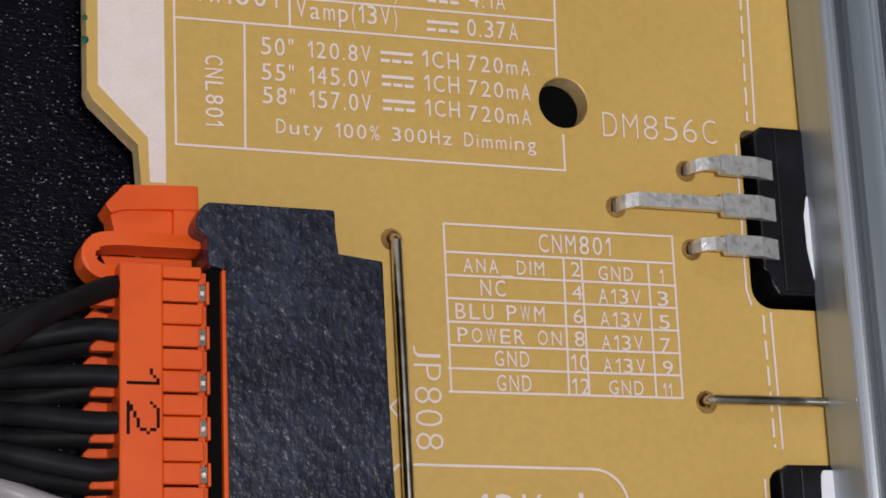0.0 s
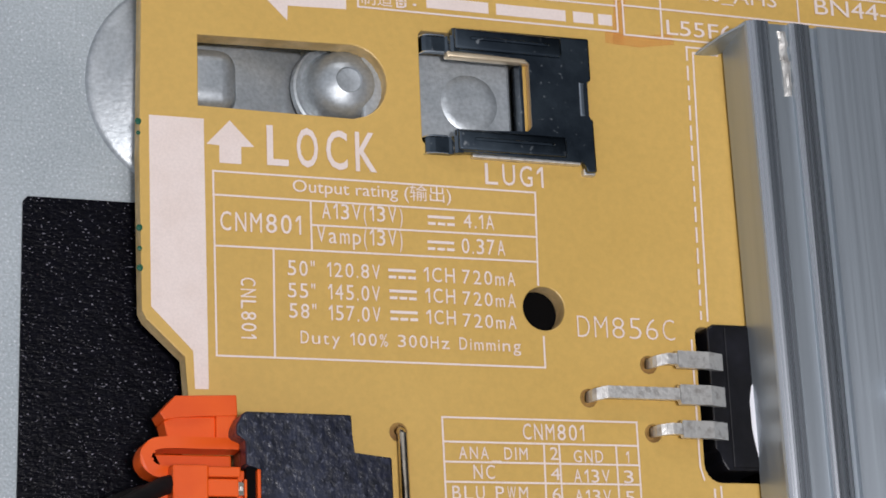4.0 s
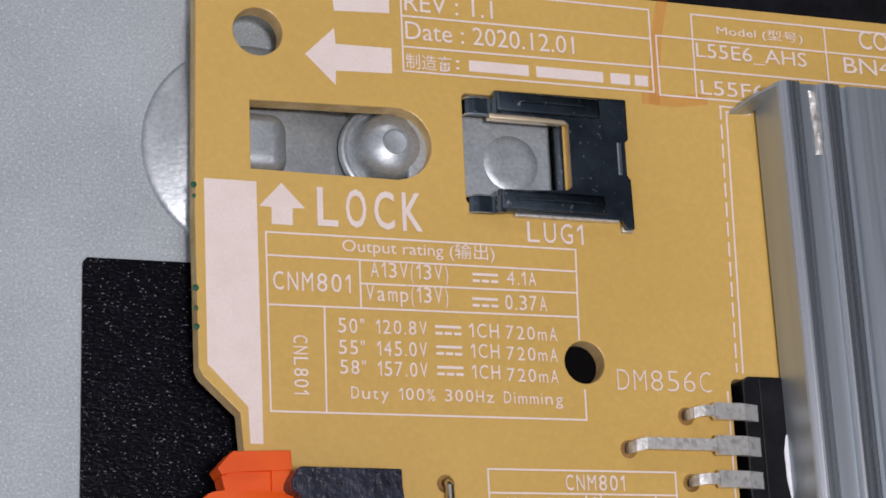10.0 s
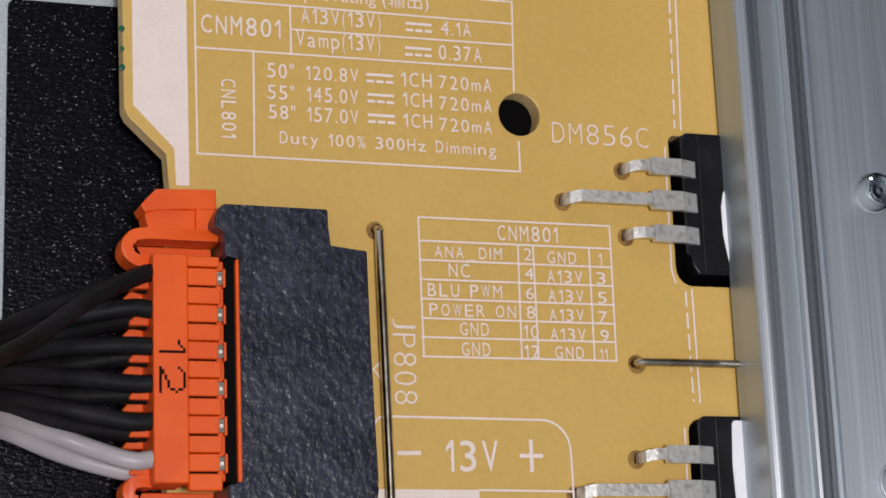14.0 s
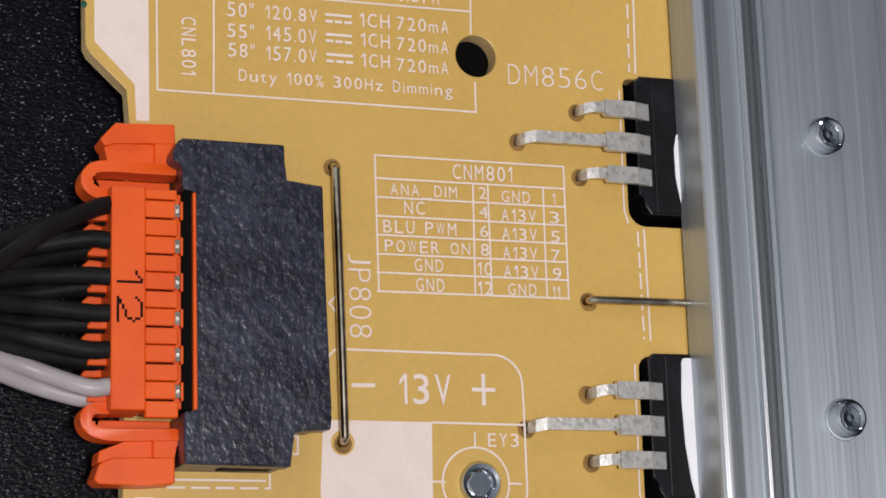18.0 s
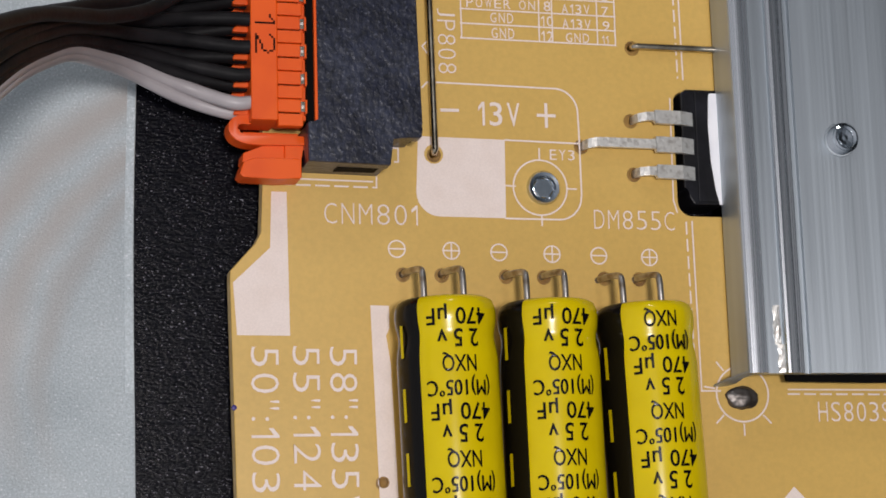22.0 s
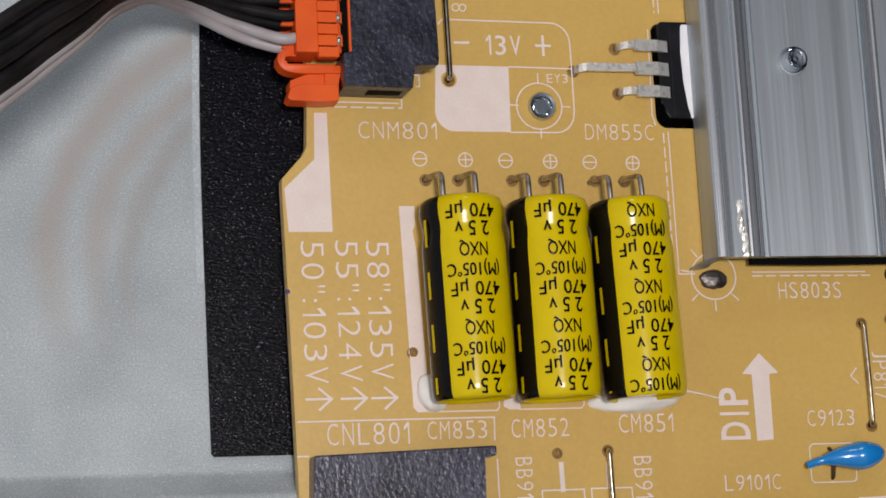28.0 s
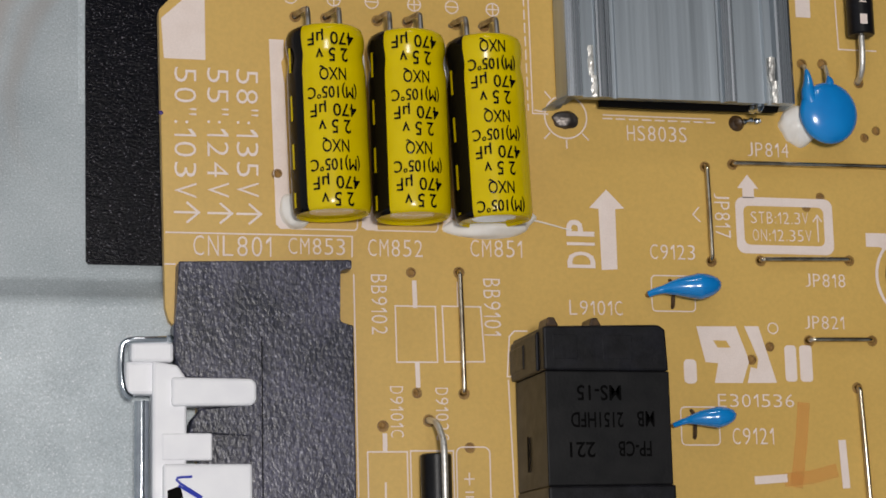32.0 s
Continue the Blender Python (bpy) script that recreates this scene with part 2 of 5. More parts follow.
SLEEVE_BLACK = material("black_sleeve_print", (0.005, 0.004, 0.0035), 0.18, spec=0.18)
GLUE = material("white_silicone", (0.86, 0.83, 0.79), 0.35, second=(0.80, 0.76, 0.70), mix_scale=400, bump=0.3, bump_scale=800)
BLUE = material("blue_ceramic_coat", (0.006, 0.235, 0.64), 0.2, second=(0.005, 0.195, 0.57), mix_scale=250, coat=0.4)
SOOT = material("brown_flux", (0.34, 0.195, 0.055), 0.6, second=(0.20, 0.105, 0.028), mix_scale=1500, spec=0.25)
FLUX_DARK = material("charred_flux", (0.045, 0.026, 0.014), 0.35, second=(0.10, 0.055, 0.022), mix_scale=1500, spec=0.4)
LEG_DULL = material("dull_component_lead", (0.47, 0.44, 0.41), 0.28, metal=0.9, second=(0.20, 0.15, 0.10), mix_scale=900, mix_at=(0.45, 0.68), bump=0.2, bump_scale=2500)
SOLDER = material("dull_solder", (0.15, 0.135, 0.125), 0.4, metal=0.7, second=(0.06, 0.05, 0.045), mix_scale=700, bump=0.3, bump_scale=2500)
STAIN_BLUE = material("violet_ink_drop", (0.03, 0.015, 0.16), 0.4)
STAIN = material("green_lacquer", (0.01, 0.09, 0.05), 0.3)
# near-black fill: stands in for shade in gaps, slots and holes; also colours seams
DARK = material("near_black_fill", (0.003, 0.0028, 0.0028), 0.7, spec=0.05)
WIRE_BLACK = material("black_cable_sleeve", (0.007, 0.0066, 0.0075), 0.55, second=(0.014, 0.0125, 0.014), mix_scale=300, bump=0.3, bump_scale=1800, spec=0.16)
WIRE_GREY = material("pale_grey_cable_sleeve", (0.40, 0.365, 0.375), 0.4, second=(0.33, 0.30, 0.31), mix_scale=200)
CORE = material("ferrite_tape", (0.006, 0.006, 0.0068), 0.4, second=(0.0095, 0.0092, 0.0098), mix_scale=260, bump=0.12, spec=0.2, rough_var=0.1)
INK_BLACK = material("deep_black_ink", (0.0012, 0.0011, 0.0012), 0.6, spec=0.04)
PEN_BLACK = material("black_marker", (0.02, 0.006, 0.004), 0.8, spec=0.1)
PEN_BLUE = material("blue_ink_pen", (0.03, 0.05, 0.45), 0.5)
TABLE = material("bench_laminate", (0.16, 0.16, 0.165), 0.5, second=(0.12, 0.12, 0.125), mix_scale=20, stretch=(1, 0.1, 1))


# ---- builders, all in millimetres ----
def put(name, mesh, mat, parent, label=""):
    for p in mesh.polygons:
        p.use_smooth = False
    ob = new(name, mesh)
    mesh.materials.clear()
    mesh.materials.append(mat)
    ob.parent = parent
    if label:
        ob["label"] = label
    return ob


def part(name, bm, mat, parent, label="", smooth=False):
    bmesh.ops.scale(bm, vec=(MM, MM, MM), verts=bm.verts)
    bmesh.ops.recalc_face_normals(bm, faces=bm.faces)
    mesh = bpy.data.meshes.new(name)
    bm.to_mesh(mesh)
    bm.free()
    ob = put(name, mesh, mat, parent, label)
    if smooth:
        for p in mesh.polygons:
            p.use_smooth = True
        mesh.set_sharp_from_angle(angle=radians(40))
    return ob


def thing(name, x, y, z, label, category, group="", rz=0.0, kind=""):
    ob = new(name)
    ob.empty_display_size = 0.005
    ob.matrix_basis = pose(x * MM, y * MM, z * MM, 0, 0, rz)
    return tagged(ob, label, category, group, kind)


def box(x0, y0, z0, x1, y1, z1, bevel=0.0, segments=2):
    bm = bmesh.new()
    bmesh.ops.create_cube(bm, size=1)
    for v in bm.verts:
        v.co = ((x0 + x1) / 2 + v.co.x * (x1 - x0), (y0 + y1) / 2 + v.co.y * (y1 - y0), (z0 + z1) / 2 + v.co.z * (z1 - z0))
    if bevel:
        bmesh.ops.bevel(bm, geom=bm.edges[:], offset=bevel, segments=segments, affect="EDGES", profile=0.5)
    return bm


def prism(pts, z0, z1, bevel=0.0):
    """A straight-sided solid over a plan outline."""
    bm = bmesh.new()
    low = [bm.verts.new((x, y, z0)) for x, y in pts]
    high = [bm.verts.new((x, y, z1)) for x, y in pts]
    bm.faces.new(low[::-1])
    bm.faces.new(high)
    n = len(pts)
    for i in range(n):
        bm.faces.new((low[i], low[(i + 1) % n], high[(i + 1) % n], high[i]))
    if bevel:
        top = [e for e in bm.edges if not (e.verts[0] in low and e.verts[1] in low)]
        bmesh.ops.bevel(bm, geom=top, offset=bevel, segments=2, affect="EDGES", profile=0.5)
    return bm


def lathe(profile, centre=(0, 0, 0), n=32, axis="z"):
    """A turned solid from (radius, height) pairs."""
    bm = bmesh.new()
    rings = []
    for r, h in profile:
        ring = []
        for k in range(n):
            a = 2 * math.pi * k / n
            c, s = r * math.cos(a), r * math.sin(a)
            p = (c, s, h) if axis == "z" else (c, -h, s)
            ring.append(bm.verts.new((p[0] + centre[0], p[1] + centre[1], p[2] + centre[2])))
        rings.append(ring)
    for a, b in zip(rings, rings[1:]):
        for k in range(n):
            bm.faces.new((a[k], a[(k + 1) % n], b[(k + 1) % n], b[k]))
    bm.faces.new(rings[0][::-1])
    bm.faces.new(rings[-1])
    return bm


def glide(points, steps=6):
    """Points along a smooth line through the given ones."""
    p = [Vector(q) for q in points]
    p = [2 * p[0] - p[1]] + p + [2 * p[-1] - p[-2]]
    out = []
    for i in range(1, len(p) - 2):
        for k in range(steps):
            t = k / steps
            out.append(0.5 * ((2 * p[i]) + (-p[i - 1] + p[i + 1]) * t + (2 * p[i - 1] - 5 * p[i] + 4 * p[i + 1] - p[i + 2]) * t * t + (-p[i - 1] + 3 * p[i] - 3 * p[i + 1] + p[i + 2]) * t ** 3))
    return out + [p[-2]]


def tube(points, radius, n=10, steps=6, flat=None):
    """A round wire along a smooth line; flat=(half width, half height) makes it a strip."""
    pts = glide(points, steps)
    bm = bmesh.new()
    rings = []
    for i, p in enumerate(pts):
        d = (pts[min(i + 1, len(pts) - 1)] - pts[max(i - 1, 0)]).normalized()
        side = d.cross(Vector((0, 0, 1)))
        side = side.normalized() if side.length > 0.05 else Vector((0, 1, 0))
        up = side.cross(d).normalized()
        ring = []
        for k in range(n):
            a = 2 * math.pi * (k + 0.5) / n
            u, w = math.cos(a), math.sin(a)
            r = radius(i / (len(pts) - 1)) if callable(radius) else radius
            ring.append(bm.verts.new(p + side * u * r + up * w * r))
        rings.append(ring)
    for a, b in zip(rings, rings[1:]):
        for k in range(n):
            bm.faces.new((a[k], a[(k + 1) % n], b[(k + 1) % n], b[k]))
    bm.faces.new(rings[0][::-1])
    bm.faces.new(rings[-1])
    return bm


def strip(points, width, thick):
    """A flat metal strip of given width (along y) bent in the x-z plane."""
    bm = bmesh.new()
    rows = []
    for i, (x, y, z, w) in enumerate(points):
        rows.append([bm.verts.new((x, y + s * w / 2, z + h)) for s, h in ((-1, 0), (1, 0), (1, -thick), (-1, -thick))])
    for a, b in zip(rows, rows[1:]):
        for k in range(4):
            bm.faces.new((a[k], a[(k + 1) % 4], b[(k + 1) % 4], b[k]))
    bm.faces.new(rows[0][::-1])
    bm.faces.new(rows[-1])
    return bm


def arc(cx, cy, r, a0, a1, n=10):
    return [(cx + r * math.cos(radians(a0 + (a1 - a0) * k / n)), cy + r * math.sin(radians(a0 + (a1 - a0) * k / n))) for k in range(n + 1)]


def circle(cx, cy, r, n=24):
    return arc(cx, cy, r, 0, 360 - 360 / n, n - 1)


def rounded(x0, y0, x1, y1, r, n=5):
    """A rectangle's outline with round corners; r is one radius or four (from the lower left, anticlockwise)."""
    r = r if isinstance(r, tuple) else (r,) * 4
    pts = []
    for (cx, cy, sx, sy), rr, a in zip(((x0, y0, 1, 1), (x1, y0, -1, 1), (x1, y1, -1, -1), (x0, y1, 1, -1)), r, (180, 270, 0, 90)):
        pts += arc(cx + sx * rr, cy + sy * rr, rr, a, a + 90, n) if rr else [(cx, cy)]
    return pts


def sheet(name, loops, z0, z1, mat, parent, label="", bevel=0.0):
    """A flat plate with an outline and holes, from z0 to z1."""
    data = bpy.data.curves.new(name, "CURVE")
    data.dimensions, data.fill_mode, data.resolution_u = "2D", "BOTH", 1
    data.extrude = (z1 - z0) / 2 * MM - bevel * MM
    data.bevel_depth, data.bevel_resolution = bevel * MM, 1
    data.offset = -bevel * MM
    for loop in loops:
        s = data.splines.new("POLY")
        s.points.add(len(loop) - 1)
        for q, (x, y) in zip(s.points, loop):
            q.co = (x * MM, y * MM, 0, 1)
        s.use_cyclic_u = True
    tmp = bpy.data.objects.new(name, data)
    mesh = bpy.data.meshes.new_from_object(tmp)
    bpy.data.objects.remove(tmp)
    for v in mesh.vertices:
        v.co.z += (z0 + z1) / 2 * MM
    mesh.name = name
    return put(name, mesh, mat, parent, label)

# ---- the support: table and television back ----
CH = -4.15          # top of the steel panel; the board's top is z = 0
T = 1.6             # board thickness
table = tagged(new("floor"), "dark grey bench top under the television", "floor", kind="structure")
part("bench_top", box(-900, -800, -70, 900, 800, -40, 3), TABLE, table)
chassis = thing("ground", 0, 0, CH, "bare galvanised steel back panel of a television, lightly brushed and scuffed", "metal panel", kind="structure")


def pressed_panel():
    """The steel sheet, with its pressed channel running across."""
    bm = bmesh.new()
    ys = [(260, 0), (-75.4, 0), (-76.0, 0.2), (-77.8, 2.55), (-78.3, 2.9), (-79.2, 2.95), (-84, 2.6), (-300, 2.6)]
    xs = (-260, -40, -5, 40, 260)
    grid = [[bm.verts.new((x, y, z)) for x in xs] for y, z in ys]
    low = [[bm.verts.new((x, y, z - 1.0)) for x in xs] for y, z in ys]
    for g, flip in ((grid, False), (low, True)):
        for a, b in zip(g, g[1:]):
            for k in range(len(xs) - 1):
                q = (a[k], a[k + 1], b[k + 1], b[k])
                bm.faces.new(q if flip else q[::-1])
    return bm


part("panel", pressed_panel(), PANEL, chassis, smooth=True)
part("tray", box(-258, -298, -33, 258, 258, -2.85, 2), STEEL, chassis)
part("round_boss", lathe([(8.0, -0.02), (7.92, 0.14), (7.76, 0.25), (7.5, 0.3), (6.8, 0.46), (5.6, 0.85), (4.4, 1.12), (2.0, 1.2)], (0.2, 7.3, 0), 64), FORMED, chassis, smooth=True)
part("locking_block", box(-3.0, 4.65, 0.9, 2.15, 9.3, 3.3, 1.3, 6), FORMED, chassis, smooth=True)
part("locking_dome", lathe([(2.95, 1.0), (2.75, 1.25), (2.55, 1.9), (2.3, 2.6), (1.7, 3.1), (0.95, 3.3), (0.85, 3.18), (0.4, 3.12)], (9.95, 7.55, 0.15), 40), FORMED, chassis, smooth=True)
part("dome_lip", lathe([(3.6, 0.95), (3.48, 1.32), (3.3, 1.38), (3.1, 1.25), (2.9, 1.1)], (9.95, 7.45, 0.15), 48), FORMED, chassis, smooth=True)
part("tongue", box(11.0, 3.6, 2.2, 22.15, 10.3, 3.0, 0.25), FORMED, chassis)
part("tongue_boss", lathe([(2.3, 2.62), (2.1, 2.69), (1.88, 2.76), (1.6, 2.79), (1.2, 2.78), (0.3, 2.77)], (18.95, 6.65, 0.32), 48), FORMED, chassis, smooth=True)
for k, (bx, by) in enumerate(((60, 10), (60, -100), (10, -112), (95, -60))):
    part("standoff", lathe([(4.5, -1.3), (3.6, 1.2), (3.2, CH * -1 - T), (0.5, CH * -1 - T)], (bx, by, 0)), STEEL, chassis, smooth=True)

insulation = tagged(new("insulating_sheet"), "black glittery vinyl insulating sheet stuck on the steel", "insulating sheet")
insulation.location = (0, 0, CH * MM)
edge = glide([(-12.2, -73.8, 0), (-12.35, -60, 0), (-12.45, -42, 0), (-12.05, -22, 0), (-11.9, -1.7, 0)], 5)
left_edge = [(p.x, p.y) for p in edge]
sheet("film", [[(-11.9, -74.1), (52.0, -74.1), (52.0, -1.35), (-11.6, -1.35)] + left_edge[::-1]], 0.0, 0.3, VINYL, insulation)
low_edge = [q for q in left_edge if -60 < q[1] < -26]
sheet("film_margin", [[(x - 0.05, y) for x, y in low_edge] + [(x - 0.75, y) for x, y in low_edge[::-1]]], 0.0, 0.1, STEEL, insulation, "clear margin of the film")
# black backing added below the round hole so that it looks dark
support = thing("hole_backing", 23.35, -8.36, CH + 0.3, "black backing added under the board's round hole", "support")
part("backing_plug", lathe([(2.6, 0.0), (2.6, 1.9), (2.3, 2.2), (0.3, 2.2)], n=32), DARK, support, smooth=True)
upper = tagged(new("black_cover_strip"), "matt black plastic strip beyond the board's edge", "cover strip")
upper.location = (0, 0, CH * MM)
part("strip_body", box(24, 20.9, 0.0, 160, 60, 1.4, 0.3), EPOXY, upper)

# ---- the circuit board ----
board = thing("circuit_board", 0, 0, -T, "yellow power supply circuit board with white printing", "circuit board")
outline = [(-4.7, 20.2), (-4.95, 1.0), (-4.8, -9.7), (-4.5, -10.3), (-2.0, -12.7), (-1.8, -15.2), (-2.2, -40.0), (-2.35, -43.6), (-2.8, -44.5), (-4.95, -46.9), (-5.0, -47.6),
           (-4.45, -71.5), (-4.3, -79.2), (-3.9, -80.6), (-3.2, -81.3), (-1.0, -81.6), (-1.0, -125), (104, -125), (104, 20.6), (51, 20.3)]
LEAD_X = (9.82, 13.24, 18.95, 22.34, 27.91, 31.2)
PIN_DY = -20.7
holes = [circle(-0.28, 14.78, 1.8, 36), circle(23.35, -8.36, 1.55, 36)]
holes.append([(-0.95, 4.55), (9.9, 4.45)] + arc(9.75, 7.17, 2.68, -80, 80, 12) + [(9.9, 9.85), (-0.95, 9.6)])
holes.append(rounded(14.9, 3.0, 22.6, 11.4, 0.4))
holes.append(rounded(34.9, -20.3, 46.5, -9.2, (1.3, 0.5, 0.5, 0.5)))
holes.append(rounded(35.1, -20.3 + PIN_DY - 0.2, 46.5, -9.2 + PIN_DY, (1.3, 0.5, 0.5, 0.9)))
small = [(x, -46.9, 0.5) for x in LEAD_X]
small += [(12.46, -17.2, 0.5), (12.76, -36.4, 0.5), (31.28, -26.0, 0.55), (7.73, -64.5, 0.45), (22.22, -74.9, 0.42), (27.5, -74.8, 0.5), (27.68, -88.0, 0.5), (22.5, -87.95, 0.42),
          (18.7, -91.5, 0.5), (23.75, -90.9, 0.55), (28.3, -93.8, 0.45), (56.65, -62.1, 0.5), (56.8, -72.95, 0.5), (60.0, -61.7, 0.5), (62.7, -72.75, 0.5), (73.65, -72.5, 0.5), (68.1, -81.8, 0.5),
          (75.85, -81.7, 0.5), (73.8, -87.1, 0.5), (69.17, -49.5, 0.5), (71.7, -49.4, 0.5), (76.1, -51.45, 0.5), (68.66, -66.4, 0.4), (70.6, -65.2, 0.4), (61.2, -84.0, 0.45), (63.4, -82.5, 0.4),
          (76.6, -58.0, 0.4), (78.1, -57.1, 0.4)]
small += [(x, y + d, 0.52) for d in (0, PIN_DY) for x, y in ((31.0, -12.0), (26.25, -14.5), (31.0, -16.85))]
small = [(x, y, r * 0.9) for x, y, r in small]
holes += [circle(x, y, r, 12) for x, y, r in small]
laminate = sheet("laminate", [outline] + holes, 0, T, BOARD, board, bevel=0.08)
laminate.data.materials.append(BOARD_EDGE)
for face in laminate.data.polygons:
    if abs(face.normal.z) < 0.3:
        face.material_index = 1
for ex, ey, er in ((-4.72, -58.3, 0.26), (-5.0, 3.1, 0.24), (-5.0, 2.3, 0.16), (-4.93, -4.2, 0.24), (-4.92, -5.6, 0.18), (-4.9, -6.9, 0.24)):
    part("edge_stain", lathe([(er, 0), (er * 0.6, 0.05), (0.05, 0.06)], (ex + 0.0, ey, T - 0.02), 10), STAIN if ey > -20 else STAIN_BLUE, board, "dark green drop of lacquer on the edge" if ey > -20 else "violet ink drop on the edge")


def pad_ring(x, y, r):
    """The dull ring of flux round a soldered hole."""
    skew = 0.09 * math.sin(x * 7.3 + y)
    sheet("hole_ring", [circle(x + skew, y - 0.08, r + 0.2, 12), circle(x, y, r - 0.04, 12)], T - 0.02, T + 0.015, RESIN, board)
    part("hole_fill", lathe([(r - 0.02, 0), (r - 0.02, 0.1), (0.05, 0.02)], (x, y, T - 0.5), 12), SOOT, board)


for x, y, r in small:
    pad_ring(x, y, r)

# ---- heatsink ----
heatsink = thing("heatsink", 39.3, -55.65, 0, "bare extruded aluminium heatsink with lengthwise ridges", "heatsink", rz=0.42)
HL = 68.6           # length
profile = [(-0.1, 0.35), (0.0, 3.72), (0.08, 3.92), (0.3, 4.08), (0.58, 4.19), (0.75, 4.22), (1.65, 4.22), (1.76, 4.12), (1.82, 3.75), (3.45, 3.75), (3.5, 4.0), (3.62, 4.16), (3.85, 4.22), (4.6, 4.2), (4.7, 4.13), (5.1, 4.13), (5.2, 4.05),
           (5.35, 3.6), (5.8, 3.6), (5.85, 3.98), (9.4, 3.97), (13.2, 4.0), (16.4, 3.97), (17.8, 4.02), (17.98, 3.92), (18.08, 3.45), (18.45, 3.45), (18.55, 4.08), (19.4, 4.14), (19.6, 4.22),
           (19.85, 4.22), (20.0, 4.02), (20.1, 3.72), (21.6, 3.74), (23.4, 3.7), (23.55, 4.08), (23.7, 4.08), (23.8, 3.15), (24.9, 3.15), (25.05, 4.08), (25.3, 4.22), (26.6, 4.22), (26.95, 4.0), (26.9, 0.35), (25.9, 0.35), (25.9, 2.8), (1.0, 2.8), (0.95, 0.35)]


def extrusion():
    bm = bmesh.new()
    a = [bm.verts.new((x, 0, z)) for x, z in profile]
    b = [bm.verts.new((x, HL, z)) for x, z in profile]
    for k in range(len(profile)):
        j = (k + 1) % len(profile)
        bm.faces.new((a[k], a[j], b[j], b[k]))
    bm.faces.new(a[::-1])
    bm.faces.new(b)
    return bm


rails = part("extrusion", extrusion(), ALU, heatsink)
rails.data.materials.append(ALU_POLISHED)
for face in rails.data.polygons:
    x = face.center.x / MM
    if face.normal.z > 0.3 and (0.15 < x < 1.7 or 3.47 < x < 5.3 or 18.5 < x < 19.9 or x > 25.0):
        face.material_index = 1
for y0 in (0.0, HL - 0.9):
    for x0 in (0.1, 25.9):
        part("foot", prism([(x0, y0), (x0 + 0.9, y0), (x0 + 0.9, y0 + 0.9), (x0, y0 + 0.9)], 0.0, 3.4), ALU, heatsink)


def gusset(y0, reach, bottom, label):
    """The thin sheet web that leans out of an end of the heatsink, down to the board."""
    bm = bmesh.new()
    rows = [[bm.verts.new((x, y + d, z)) for d in (-0.09, 0.09)] for x, y, z in ((0.1, y0, 3.9), (-reach * 0.55, y0 - bottom * 0.45, 2.1), (-reach, y0 - bottom, 0.02), (-reach * 0.3, y0 - bottom * 0.95, 0.02), (0.3, y0 - bottom * 0.7, 0.4), (0.3, y0, 3.8))]
    bm.faces.new([r[0] for r in rows])
    bm.faces.new([r[1] for r in rows][::-1])
    for k in range(len(rows)):
        a, b = rows[k], rows[(k + 1) % len(rows)]
        bm.faces.new((a[0], b[0], b[1], a[1]))
    part("gusset", bm, ALU, heatsink, label)


gusset(HL - 0.15, 2.2, 1.2, "thin web at the heatsink's upper end")
gusset(0.2, 1.7, 0.85, "thin web over the solder joint")


def staked_pin(x0, x1, y0, y1, seed):
    """A steel pin hammered flat into a groove, torn and ragged on top."""
    rnd = random.Random(seed)
    bm = bmesh.new()
    rows = []
    n = int((y1 - y0) / 0.4)
    for k in range(n + 1):
        y = y0 + (y1 - y0) * k / n
        a, b = x0 + rnd.uniform(-0.07, 0.07), x1 + rnd.uniform(-0.09, 0.05)
        rows.append([bm.verts.new(p) for p in [(a, y, 3.0)] + [(a + (b - a) * f, y + rnd.uniform(-0.06, 0.06), 3.98 + rnd.uniform(-0.05, 0.05) - 0.25 * abs(f - 0.5)) for f in (0.0, 0.3, 0.6, 1.0)] + [(b, y, 3.0)]])
    for a, b in zip(rows, rows[1:]):
        for k in range(5):
            bm.faces.new((a[k], b[k], b[k + 1], a[k + 1]))
    bm.faces.new(rows[0])
    bm.faces.new(rows[-1][::-1])
    part("staked_pin", bm, LEAD, heatsink, "bright staked steel pin in the groove, torn on top")


for k, pin in enumerate(((2.6, 3.25, 2.5, 5.9), (2.9, 3.75, 0.05, 2.5), (24.1, 24.85, 2.6, 5.4), (24.3, 25.15, 0.05, 2.6), (2.75, 3.44, HL - 5.6, HL - 2.9), (2.6, 3.35, HL - 2.9, HL - 0.6))):
    staked_pin(*pin, k)
# near-black strip added for the dark band below the cut end
part("end_strip", prism([(4.3, 0.2), (4.4, -0.5), (12.0, -0.62), (25.6, -0.55), (25.8, 0.2)], 1.6, 2.2, 0.05), DARK, heatsink, "near-black strip under the heatsink's cut end")
ball = thing("solder_joint", 40.25, -57.2, 0, "dark round solder joint at the heatsink's corner", "solder joint")
bm = bmesh.new()
bmesh.ops.create_icosphere(bm, subdivisions=4, radius=1.0)
for v in bm.verts:
    f = 1 + 0.16 * noise.noise(v.co * 2.1 + Vector((4, 0, 2)))
    v.co = Vector((v.co.x * 1.5 * f, v.co.y * 1.05 * f - 0.15, max(-0.01, v.co.z * 0.7 * f)))
part("solder_blob", bm, SOLDER, ball, smooth=True)
ball2 = thing("solder_joint", 60.7, -56.95, 0, "small charred solder joint under the heatsink's end", "solder joint")
part("solder_blob", lathe([(0.95, 0.0), (0.8, 0.25), (0.5, 0.42), (0.1, 0.3)], n=20), FLUX_DARK, ball2, smooth=True)
